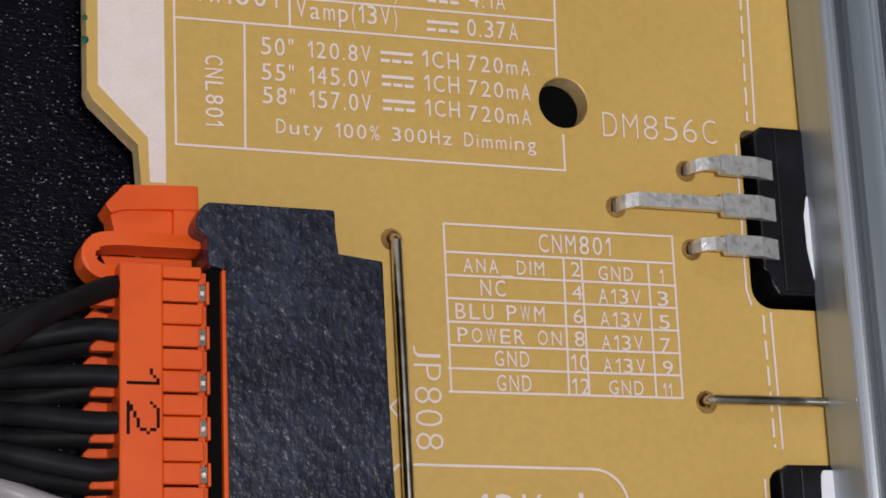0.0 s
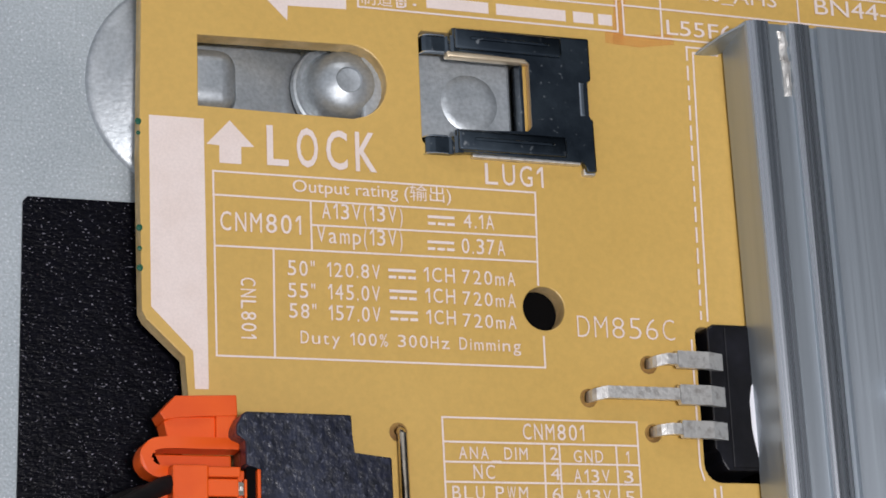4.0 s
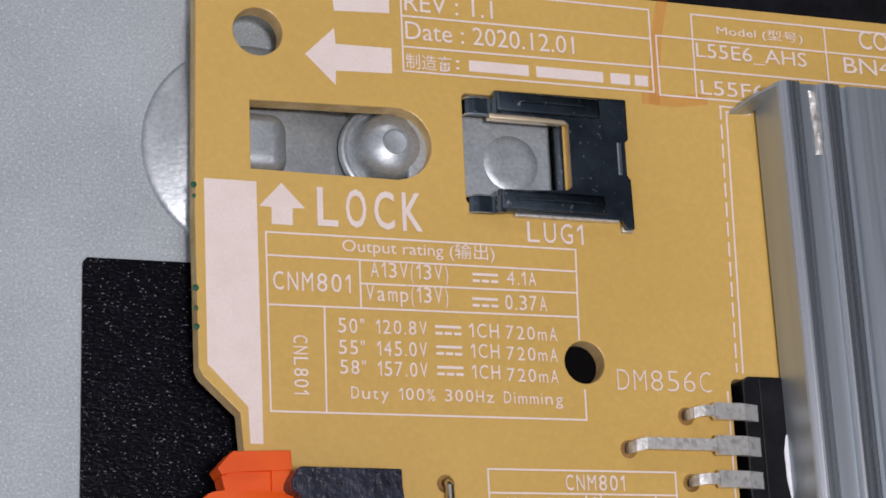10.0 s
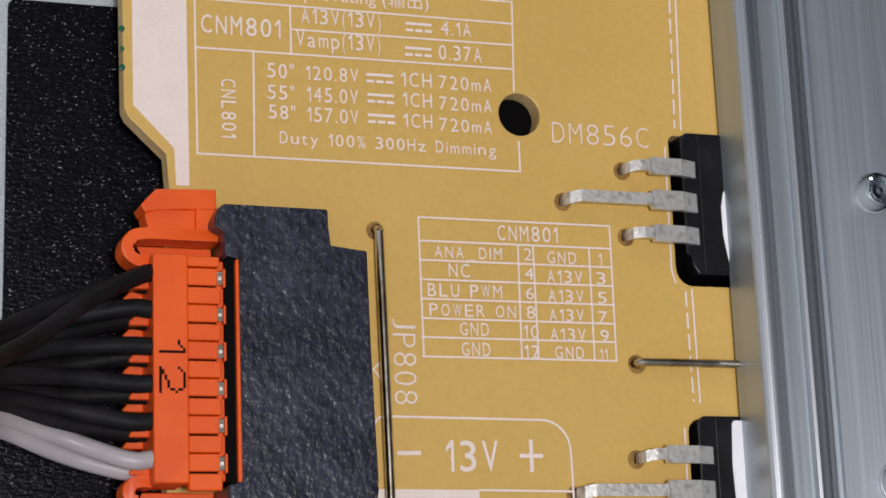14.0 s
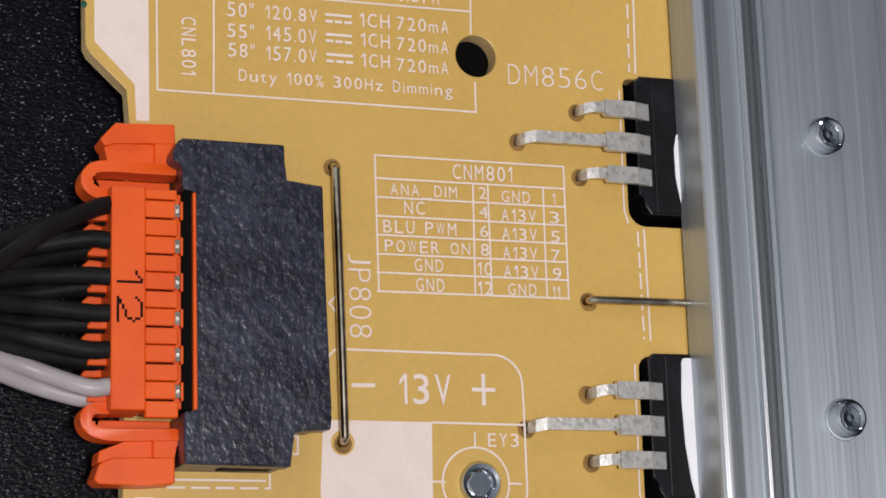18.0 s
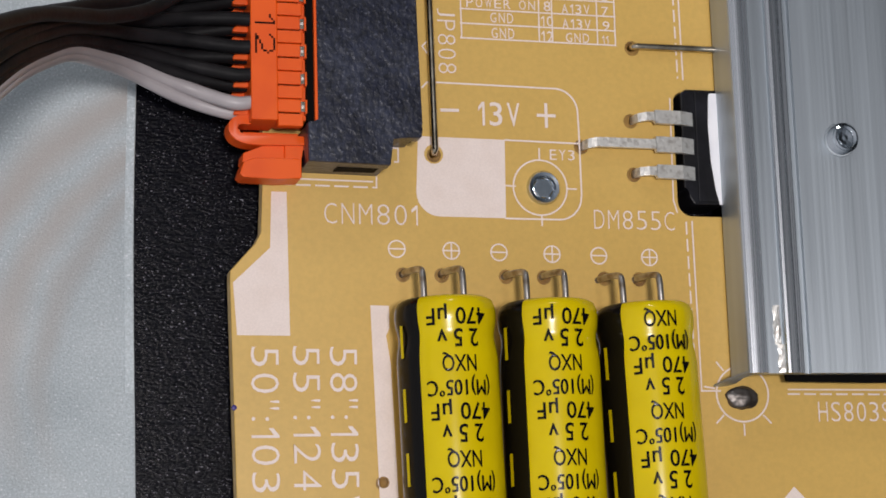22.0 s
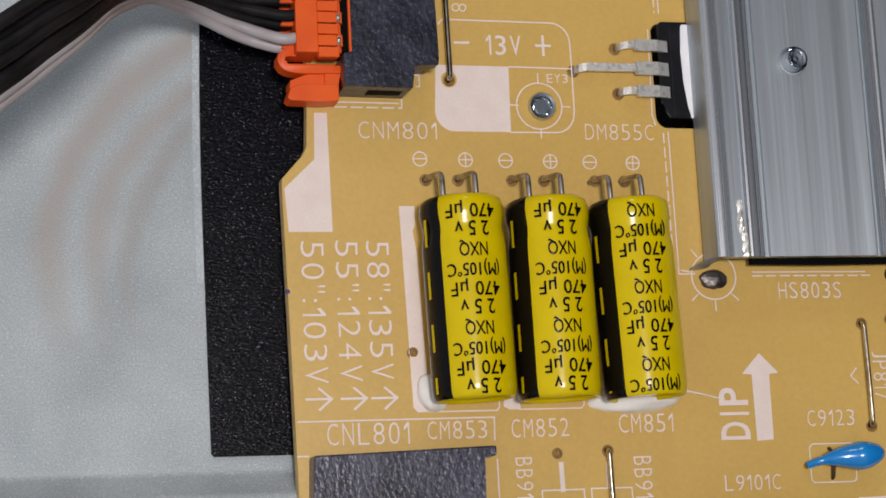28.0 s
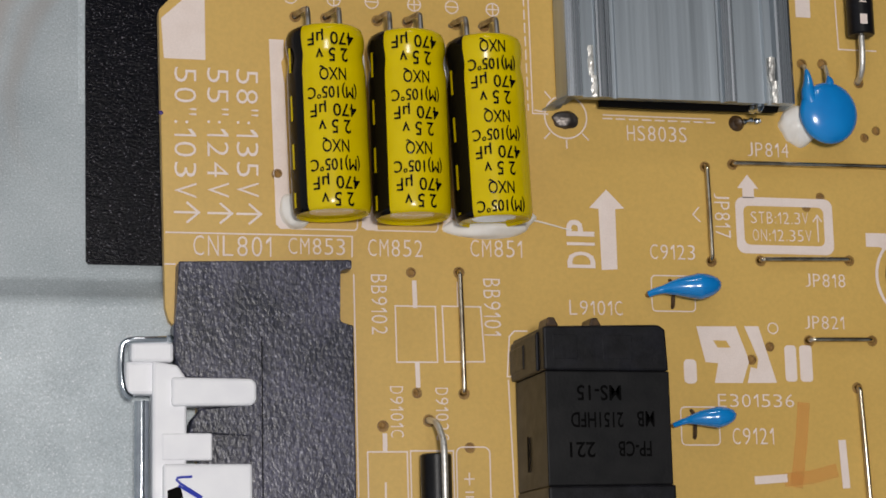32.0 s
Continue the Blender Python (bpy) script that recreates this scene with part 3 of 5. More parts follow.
part("solder_tip", tube([(0.7, 0.1, 0.25), (1.4, 0.25, 0.55), (2.1, 0.22, 0.45), (2.7, 0.35, 0.2)], lambda t: 0.3 + 0.12 * math.sin(t * 19), 9, 5), TIN, ball2, "bright torn end of the solder", smooth=True)
part("solder_tip", tube([(0.9, 1.1, 2.2), (1.2, 0.9, 3.0), (1.6, 1.0, 3.3), (1.7, 1.35, 3.0)], lambda t: 0.42 + 0.1 * math.sin(t * 16), 9, 4), TIN, ball2, "bright bead of solder on the heatsink's cut end", smooth=True)


def bolt_end(x, y):
    b = thing("bolt", x, y, 3.98, "bright zinc-plated bolt end standing out of the heatsink", "bolt", "bolts in the heatsink")
    part("collar", lathe([(1.55, 0.0), (1.5, 0.06), (1.3, 0.08)], n=28), ALU, b, "raised aluminium rim", smooth=True)
    prof = [(1.45, 0.0), (1.3, 0.12)]
    for k in range(3):
        prof += [(1.2, 0.2 + 0.3 * k), (1.36, 0.32 + 0.3 * k), (1.2, 0.44 + 0.3 * k)]
    part("shank", lathe(prof + [(1.18, 1.15), (1.02, 1.24), (0.92, 1.18), (0.8, 1.02), (0.02, 0.95)], n=28), TIN, b, smooth=True)
    part("recess", lathe([(0.78, 1.0), (0.7, 1.08), (0.3, 1.0), (0.02, 1.04)], n=9), TIN, b, "rough bright bolt tip")


bolt_end(49.05, -13.85)
bolt_end(49.2, -34.75)


# ---- transistors under the heatsink ----
def transistor(dy, white, label):
    t = thing("transistor", 35.65, -14.3 + dy, CH + 0.3, label, "transistor", "transistors under the heatsink")
    z = -CH - 0.3
    part("body", prism([(0.0, -3.7), (0.0, 4.9), (0.5, 5.3), (3.7, 5.3), (3.7, -5.2), (0.9, -5.2), (0.5, -4.6), (0.4, -3.8)], 0.0, z + 0.35, 0.12), EPOXY, t)
    part("body_step", prism([(1.3, -5.0), (1.3, 5.15), (3.6, 5.15), (3.6, -5.0)], z + 0.2, z + 0.45, 0.1), EPOXY, t)
    part("insulator", prism([(x + 0.85, y) for x, y in white] + [(3.65, white[-1][1]), (3.65, white[0][1])], z + 0.1, z + 0.52, 0.1), WHITE, t, "white insulating pad edge")
    for y, x_hole, y_hole in ((2.5, -4.65, 2.3), (0.0, -9.4, -0.2), (-2.45, -4.65, -2.55)):
        w0, w1 = (0.85, 1.4) if y == 0.0 else (0.78, 1.22)
        s = -2.85
        pts = [(x_hole, y_hole, z - 1.4, w0 * 0.8), (x_hole, y_hole, z + 0.2, w0 * 0.8), (x_hole + 0.1, y_hole, z + 0.55, w0), (x_hole + 0.3, y_hole * 0.8 + y * 0.2, z + 0.88, w0), (x_hole + 0.62, y_hole * 0.5 + y * 0.5, z + 1.04, w0), (x_hole + 1.1, y, z + 1.1, w0),
               (s, y, z + 1.1, w0), (s + 0.12, y, z + 1.05, w1), (-0.3, y, z + 0.95, w1), (1.05, y, z + 0.4, w1)]
        part("pin", strip(pts, 1, 0.45), LEAD, t, "flat tinned pin bent down into the board")


transistor(0.0, [(2.75, -4.8), (2.4, -4.2), (2.08, -2.3), (2.05, -0.2), (2.28, 0.9), (2.6, 1.3)], "black plastic power transistor under the heatsink, pins towards the pin table")
transistor(PIN_DY, [(2.4, -5.2), (2.06, -3.9), (1.72, -1.3), (1.6, 1.9), (1.74, 4.7), (1.9, 5.0)], "black plastic power transistor with a wide white insulator edge")


# ---- bare wire links ----
def link(x0, y0, x1, y1, label, r=0.3):
    dx, dy = x1 - x0, y1 - y0
    ln = math.hypot(dx, dy)
    ux, uy = dx / ln, dy / ln
    w = thing("wire_link", x0, y0, 0, label, "wire link", "bare wire links on the board")
    p = lambda d, z: (ux * d, uy * d, z)
    pts = [p(0, -1.5), p(0.02, -0.3), p(0.12, 0.25), p(0.5, 0.52), p(1.0, 0.55), p(ln / 2, 0.6), p(ln - 1.0, 0.55), p(ln - 0.5, 0.52), p(ln - 0.12, 0.25), p(ln - 0.02, -0.3), p(ln, -1.5)]
    part("wire", tube(pts, r, 10, 4), WIRE, w, smooth=True)


link(12.46, -17.2, 12.76, -36.4, "long bare tinned wire link beside the black connector", 0.32)
link(31.28, -26.0, 45.0, -26.0, "bare tinned wire link running under the heatsink", 0.3)
link(27.5, -74.8, 27.68, -88.0, "bare tinned wire link across a printed outline", 0.3)
link(56.65, -62.1, 56.8, -72.95, "bare tinned wire link beside printed mark JP817", 0.27)
link(60.0, -61.7, 82.0, -61.5, "long bare tinned wire link below the blue disc capacitor", 0.27)
link(62.7, -72.75, 73.65, -72.5, "bare tinned wire link below the printed voltage box", 0.27)
link(68.1, -81.8, 75.85, -81.7, "short bare tinned wire link beside printed mark JP821", 0.27)
link(73.8, -87.1, 74.4, -104.0, "bare tinned wire link near the orange marker stroke", 0.3)

# ---- signal connector ----
socket = thing("connector_socket", 0, 0, 0, "black glass-filled nylon board socket holding the orange plug", "connector")
top_plan = [(0.65, -17.1), (7.65, -17.15), (7.6, -19.75), (10.25, -19.82), (10.4, -34.9), (10.62, -35.25), (10.5, -36.15), (7.88, -36.2), (7.8, -38.6), (0.8, -38.45), (0.78, -35.1), (1.82, -35.06), (1.78, -20.6), (0.7, -20.55)]
part("shell", prism(top_plan, 3.3, 4.8, 0.16), BLACK, socket)
part("base", prism([(2.2, -17.5), (7.3, -17.5), (7.3, -20.0), (10.0, -20.1), (10.2, -35.9), (7.75, -35.95), (7.7, -38.5), (0.9, -38.4), (0.9, -37.0), (2.2, -37.0)], 0.0, 3.4, 0.1), BLACK, socket)
part("side_cheek", prism([(0.1, -18.0), (0.55, -17.18), (2.3, -17.2), (2.3, -20.4), (0.95, -20.4), (0.9, -18.95), (0.1, -18.6)], 0.0, 4.78, 0.15), BLACK, socket)
part("side_cheek", prism([(0.8, -35.15), (2.3, -35.15), (2.3, -38.35), (0.85, -38.3)], 0.0, 4.78, 0.15), BLACK, socket)
# solid slab, its colour gives the window's inner shade
part("side_window", box(3.6, -38.52, 1.3, 7.1, -38.05, 2.9), DARK, socket, "near-black slab standing for the shaded window in the socket's end")

plug = thing("connector_plug", 0, 0, 0.3, "orange nylon twelve-way plug with the printed number 12", "connector")
part("body", box(-3.85, -35.0, 0.0, -1.6, -20.45, 4.1, 0.12), ORANGE, plug)
part("nose", box(-1.65, -34.8, 0.1, 1.7, -20.65, 3.3, 0.1), ORANGE, plug)
for k in range(6):
    y = -22.5 - 2.37 * k
    part("contact_finger", box(-1.62, y + 0.1, 3.2, 0.35, y + 1.22, 3.95, 0.1), ORANGE, plug)
    part("contact_rib", box(-1.62, y - 1.1, 3.2, 0.5, y - 0.05, 4.08, 0.1), ORANGE, plug)
    part("contact", box(0.3, y + 0.18, 3.2, 0.72, y + 1.05, 3.9, 0.06), WIRE, plug, "tinned metal contact")
    part("contact_tip", box(0.36, y + 0.45, 3.85, 0.62, y + 0.72, 4.0, 0.05), LEAD, plug, "bright tip of the contact")
    part("contact_frame", box(0.7, y + 0.0, 3.2, 0.86, y + 1.2, 3.98, 0.04), ORANGE, plug)
    # shade of the slit between two fingers, as a black bar
    part("slit_shade", box(-1.62, y - 0.05, 3.2, 0.3, y + 0.1, 3.6), DARK, plug)
part("contact_rib", box(-1.62, -21.2, 3.2, 0.45, -20.55, 4.08, 0.1), ORANGE, plug)
# shade of the gap before the lip, as a solid black bar
part("slot_shade", box(0.84, -34.95, 0.8, 1.46, -20.6, 3.85), DARK, plug, "near-black fill standing for the shaded gap behind the plug")
part("front_lip", box(1.45, -35.0, 0.8, 1.78, -20.7, 4.3, 0.06), ORANGE, plug)


def hook(pts, width_z, thick, name):
    """An upright bent band in plan."""
    pts2 = glide([(x, y, 0) for x, y in pts], 6)
    left, right = [], []
    for i, p in enumerate(pts2):
        d = (pts2[min(i + 1, len(pts2) - 1)] - pts2[max(i - 1, 0)]).normalized()
        nrm = Vector((-d.y, d.x, 0)) * thick / 2
        left.append((p.x + nrm.x, p.y + nrm.y))
        right.append((p.x - nrm.x, p.y - nrm.y))
    part(name, prism(left + right[::-1], width_z[0], width_z[1], 0.12), ORANGE, plug, smooth=True)


hook([(1.0, -18.85), (-1.5, -18.85), (-3.9, -18.85), (-4.95, -19.15), (-5.2, -20.0), (-4.6, -20.6), (-3.6, -20.7)], (0.6, 2.7), 0.75, "latch_arm")
part("latch_rail", box(-4.2, -20.1, 0.0, 0.8, -19.2, 0.4, 0.1), ORANGE, plug)
part("latch_cap", prism([(-4.3, -16.95), (-3.3, -15.85), (0.65, -15.7), (0.7, -17.05), (-3.3, -17.15), (-4.0, -17.45)], 0.2, 2.55, 0.09), ORANGE, plug)
part("latch_block", prism([(-3.98, -17.42), (-3.3, -17.1), (-0.65, -17.05), (-0.65, -18.65), (-1.85, -18.65), (-3.75, -18.42)], 0.2, 2.2, 0.09), ORANGE, plug)
part("latch_step", prism([(-0.67, -17.0), (0.72, -16.95), (0.72, -17.6), (1.1, -18.2), (1.1, -18.7), (-0.67, -18.6)], 0.3, 2.42, 0.08), ORANGE, plug)
hook([(1.1, -36.35), (-1.5, -36.4), (-3.8, -36.4), (-4.9, -36.0), (-5.15, -35.2), (-4.6, -34.75), (-3.6, -34.75)], (0.6, 2.7), 0.75, "latch_arm")
part("latch_rail", box(-4.1, -36.0, 0.0, 0.8, -35.2, 0.4, 0.1), ORANGE, plug)
part("latch_block", prism([(-4.2, -37.4), (-3.1, -37.0), (-2.6, -36.9), (-2.2, -36.7), (-0.74, -36.65), (-0.74, -37.95), (-3.4, -37.95), (-4.3, -38.2)], 0.0, 2.1, 0.09), ORANGE, plug)
part("latch_step", prism([(-0.76, -36.55), (0.95, -36.5), (0.95, -36.95), (0.68, -37.1), (0.66, -37.97), (-0.76, -37.97)], 0.0, 2.32, 0.08), ORANGE, plug)
part("latch_cap", prism([(-3.4, -37.85), (0.64, -37.8), (0.62, -39.5), (-1.3, -39.62), (-4.25, -39.55), (-4.6, -39.25), (-4.25, -38.25)], 0.0, 2.5, 0.12), ORANGE, plug)
for k in range(12):
    row, col = k % 2, k // 2
    y0 = -21.75 - 2.37 * col - 0.5 * row
    z0 = 3.9 if row == 0 else 2.0
    part("wire_guide", prism([(-3.8, y0 - 0.75), (-3.8, y0 + 0.2), (-4.4, y0 + 0.15), (-5.1, y0 - 0.5), (-5.1, y0 - 0.75)], max(0.05, z0 - 2.3), z0 - 1.2, 0.1), ORANGE, plug)

# ---- cables, rising as they leave the plug ----
upper_way = [(-9.6, -23.4, 4.0), (-13.5, -25.6, 6.0), (-17.3, -27.6, 11.0), (-20.0, -30.0, 17.0), (-22.4, -32.1, 22.5), (-25.0, -34.6, 28.5), (-27.5, -37.0, 33.0), (-32.0, -40.2, 35.0), (-39.0, -46.0, 34.0), (-53.0, -62.0, 16.0), (-66.0, -82.0, -3.0)]
lower_way = [(-9.2, -33.0, 3.2), (-13.5, -31.6, 5.0), (-16.5, -31.8, 9.0), (-19.5, -33.0, 15.0), (-21.8, -34.9, 19.5), (-24.3, -37.7, 25.0), (-27.1, -41.0, 28.0), (-31.5, -45.2, 30.0), (-38.0, -51.5, 30.0), (-52.0, -68.0, 14.0), (-62.0, -85.0, -3.0)]
for k in range(12):
    row, col = k % 2, k // 2
    y0 = -21.6 - 2.37 * col - 0.5 * row
    z0 = 3.7 if row == 0 else 2.2
    pale = col == 5
    w = thing("cable", -3.8, y0, z0, "pale grey insulated cable at the bundle's edge" if pale else "black insulated cable running into the orange plug", "cable", "cables in the plug")
    if k == 0:
        pts = [(-3.8, y0, z0), (-5.2, -22.2, 4.6), (-8.5, -24.2, 6.4), (-12.5, -27.4, 9.0), (-16.5, -29.8, 14.0), (-19.5, -31.3, 19.0), (-22.4, -33.0, 24.5), (-25.0, -35.2, 30.0), (-27.5, -37.6, 35.0), (-32.0, -40.8, 37.0), (-39.0, -47.0, 36.0), (-53.0, -63.0, 18.0), (-68.0, -84.0, -3.0)]
    else:
        f = (col * 2 + row - 0.5) / 10.5
        wob = 0.5 * math.sin(k * 2.3)
        pts = [(-3.8, y0, z0), (-5.4, y0 + 0.1 * (0.5 - f), z0)]
        pts += [(a[0] + (b[0] - a[0]) * f, a[1] + (b[1] - a[1]) * f, a[2] + (b[2] - a[2]) * f + wob - 0.9 * row) for a, b in zip(upper_way, lower_way)]
    way = [(a + 3.8, b - y0, c - z0) for a, b, c in pts]
    part("insulation", tube([(1.2, 0, 0)] + way, 0.58, 12, 6), WIRE_GREY if pale else WIRE_BLACK, w, smooth=True)

# ---- ground lug ----
lug = thing("ground_lug", 0, 0, 0, "shiny tinned steel grounding lug clipped over the chassis tongue", "lug")
plate = [(17.1, 11.55), (27.65, 11.65), (27.65, 8.4), (27.15, 8.35), (27.15, 5.55), (27.65, 5.5), (27.7, 1.55), (26.9, 1.5), (26.8, 2.35), (17.1, 2.35), (17.1, 4.05), (22.6, 4.05), (23.0, 4.5), (23.0, 9.4), (22.6, 9.75), (17.1, 9.75)]
part("plate", prism(plate, 0.35, 0.85, 0.16), LUG, lug)
for y0, y1, low, high in ((2.35, 4.0, 2.25, 3.5), (9.8, 11.5, 9.72, 10.95)):
    mid, wide = (low + high) / 2, high - low
    part("arm", strip([(17.6, mid, 0.86, wide), (17.2, mid, 0.86, wide), (17.0, mid, 0.72, wide), (16.88, mid, 0.5, wide), (16.7, mid, 0.42, wide), (15.7, mid, 0.42, wide), (15.3, mid, 0.36, wide), (15.08, mid, 0.1, wide), (14.98, mid, -0.4, wide), (14.97, mid, -1.3, wide)], 1, 0.4), LUG, lug)
    part("arm_rib", tube([(18.6, (y0 + y1) / 2 + 0.1, 0.98), (18.9, (y0 + y1) / 2 + 0.1, 1.12), (23.8, (y0 + y1) / 2 + 0.1, 1.12), (24.3, (y0 + y1) / 2 + 0.1, 0.98)], 0.11, 8), LUG, lug, "raised rib", smooth=True)
    part("arm_fold", box(17.25, y0 + 0.1, 0.6, 25.4, y1 - 0.05, 1.06, 0.2, 3), LUG, lug, "raised folded arm", smooth=True)
# tan strip standing for the laminate's cut edge along the slot
part("slot_edge_strip", box(16.7, 9.34, 0.0, 23.25, 9.8, 0.72, 0.14, 3), LIP, lug, "tan strip along the slot's upper edge", smooth=True)
part("spring_tab", strip([(23.3, 6.9, 0.78, 5.3), (23.05, 6.9, 0.74, 5.3), (22.92, 6.9, 0.6, 5.2), (22.9, 6.9, 0.3, 5.2)], 1, 0.22), LIP, lug)
# dark liner added over the board's wall, in place of the slot's shade
part("slot_shade_liner", box(22.32, 4.15, -1.5, 22.57, 9.65, 0.3, 0.05), LUG, lug, "dark liner standing for the shade inside the slot")
# thin bright beads added to draw the highlights along the arms' edges
for y in (2.25, 3.5, 9.72, 10.95):
    part("edge_highlight", tube([(14.9, y, -1.2), (14.92, y, -0.3), (15.05, y, 0.2), (15.35, y, 0.5), (15.75, y, 0.58), (16.6, y, 0.58)], 0.055, 6, 3), TIN, lug, "bright bead drawing the highlight on the arm's edge", smooth=True)
part("side_loop", box(26.6, 5.65, 0.2, 27.05, 8.25, 0.92, 0.12), TIN, lug, "bright rim of the side notch")
part("side_slot", box(27.05, 5.8, -0.2, 27.3, 8.1, 0.6), DARK, lug, "dark side notch")
part("outer_flange", box(18.4, 2.12, 0.0, 26.6, 2.36, 0.55, 0.08), LEAD, lug, "bright outer flange")
part("solder_leg", box(26.8, 1.4, -0.8, 27.7, 1.9, 0.5, 0.1), LEAD, lug)

eyelet = thing("eyelet", 22.55, -39.1, -1.0, "bluish steel eyelet screw set in the board", "screw")
part("rim", lathe([(1.5, 0.9), (1.52, 1.25), (1.35, 1.5), (1.1, 1.45), (0.85, 1.1), (0.8, 0.4)], n=32), TIN, eyelet, smooth=True)
part("recess", lathe([(0.95, 1.12), (0.85, 1.16), (0.62, 0.7), (0.05, 0.62)], n=6), TIN, eyelet, "dark six-sided recess")


# ---- text and marks ----
GLYPHS = {}
SLIM = {"i": 0.13, "l": 0.13, "I": 0.13, ".": 0.14, ":": 0.14, ",": 0.14, "(": 0.26, ")": 0.26, '"': 0.34, "°": 0.36, "-": 0.5, "t": 0.5, "r": 0.5, "J": 0.5, "M": 0.76, "m": 0.84, "_": 0.9, "+": 0.6}


def glyph(ch, thin):
    """Corners and faces of one letter; the figure 1 gets the plotted stroke with its flag."""
    if (ch, thin) not in GLYPHS:
        if ch == "1":
            a, c = 0.045 + thin, 0.7
            GLYPHS[ch, thin] = (np.array([(-a, 0, 0), (a, 0, 0), (a, c, 0), (-a, c, 0), (-a - 0.17, c - 0.15, 0), (-a - 0.17, c - 0.27, 0), (-a, c - 0.14, 0)]), [tuple(range(7))])
        else:
            data = bpy.data.curves.new("glyph", "FONT")
            data.body, data.size, data.resolution_u, data.offset = ch, 1.0, 3, thin
            tmp = bpy.data.objects.new("glyph", data)
            mesh = bpy.data.meshes.new_from_object(tmp)
            bpy.data.objects.remove(tmp)
            GLYPHS[ch, thin] = (np.array([v.co[:] for v in mesh.vertices]), [tuple(p.vertices) for p in mesh.polygons])
            bpy.data.meshes.remove(mesh)
    return GLYPHS[ch, thin]


def plotted(body, thin, name):
    """A line of plotter-style letters: most of one width, with even gaps."""
    cells, at = [], 0.0
    for ch in body:
        if ch == " ":
            at += 0.66
            continue
        co, faces = glyph(ch, thin)
        lo, hi = co[:, 0].min(), co[:, 0].max()
        width = 0.36 if ch == "1" else SLIM.get(ch, 0.72)
        g = co.copy()
        g[:, 0] = at + (co[:, 0] - lo) / (hi - lo) * width
        if ch.isupper() or ch.isdigit():
            low, high = co[:, 1].min(), co[:, 1].max()
            g[:, 1] = (co[:, 1] - low) / (high - low) * 0.7
        cells.append((g, faces))
        at += width + 0.27
    verts, polys = [], []
    for g, faces in cells:
        polys += [tuple(i + len(verts) for i in f) for f in faces]
        verts += [tuple(v) for v in g]
    mesh = bpy.data.meshes.new(name)
    mesh.from_pydata(verts, [], polys)
    return mesh


def letters(body, w, h, mat, name, parent, thin=0.0, label="", bend=None, z=0.0, mono=False):
    """Raised letters filling a box w by h, centred on the origin; bend wraps them round an axis along y at that radius."""
    if mono:
        mesh = plotted(body, thin, name)
    else:
        data = bpy.data.curves.new(name, "FONT")
        data.body, data.size, data.resolution_u, data.offset = body, 1.0, 3, thin
        tmp = bpy.data.objects.new(name, data)
        mesh = bpy.data.meshes.new_from_object(tmp)
        bpy.data.objects.remove(tmp)
        mesh.name = name
    if not len(mesh.vertices):
        return None
    co = np.zeros(len(mesh.vertices) * 3)
    mesh.vertices.foreach_get("co", co)
    co = co.reshape(-1, 3)
    lo, hi = co.min(0), co.max(0)
    sx, sy = w / max(1e-6, hi[0] - lo[0]), h / max(1e-6, hi[1] - lo[1])
    co[:, 0] = (co[:, 0] - (lo[0] + hi[0]) / 2) * sx
    co[:, 1] = (co[:, 1] - (lo[1] + hi[1]) / 2) * sy
    co[:, 2] = z
    mesh.vertices.foreach_set("co", (co * MM).ravel())
    if bend:
        bm = bmesh.new()
        bm.from_mesh(mesh)
        bmesh.ops.triangulate(bm, faces=bm.faces[:])
        for k in range(-7, 8):
            bmesh.ops.bisect_plane(bm, geom=bm.verts[:] + bm.edges[:] + bm.faces[:], plane_co=(k * 0.4 * MM, 0, 0), plane_no=(1, 0, 0))
        if not thin:
            # a second pass of the printing roller makes the strokes bolder
            twin = bmesh.ops.duplicate(bm, geom=bm.verts[:] + bm.edges[:] + bm.faces[:])["geom"]
            for v in twin:
                if isinstance(v, bmesh.types.BMVert):
                    v.co += Vector((0.07, 0.03, 0.006)) * MM
        for v in bm.verts:
            a, r = v.co.x / MM / bend, bend * MM + v.co.z
            v.co.x, v.co.z = r * math.sin(a), r * math.cos(a)
        bm.to_mesh(mesh)
        bm.free()
    return put(name, mesh, mat, parent, label)


# ---- electrolytic capacitors ----
CAP_R, CAP_L = 4.18, 19.9


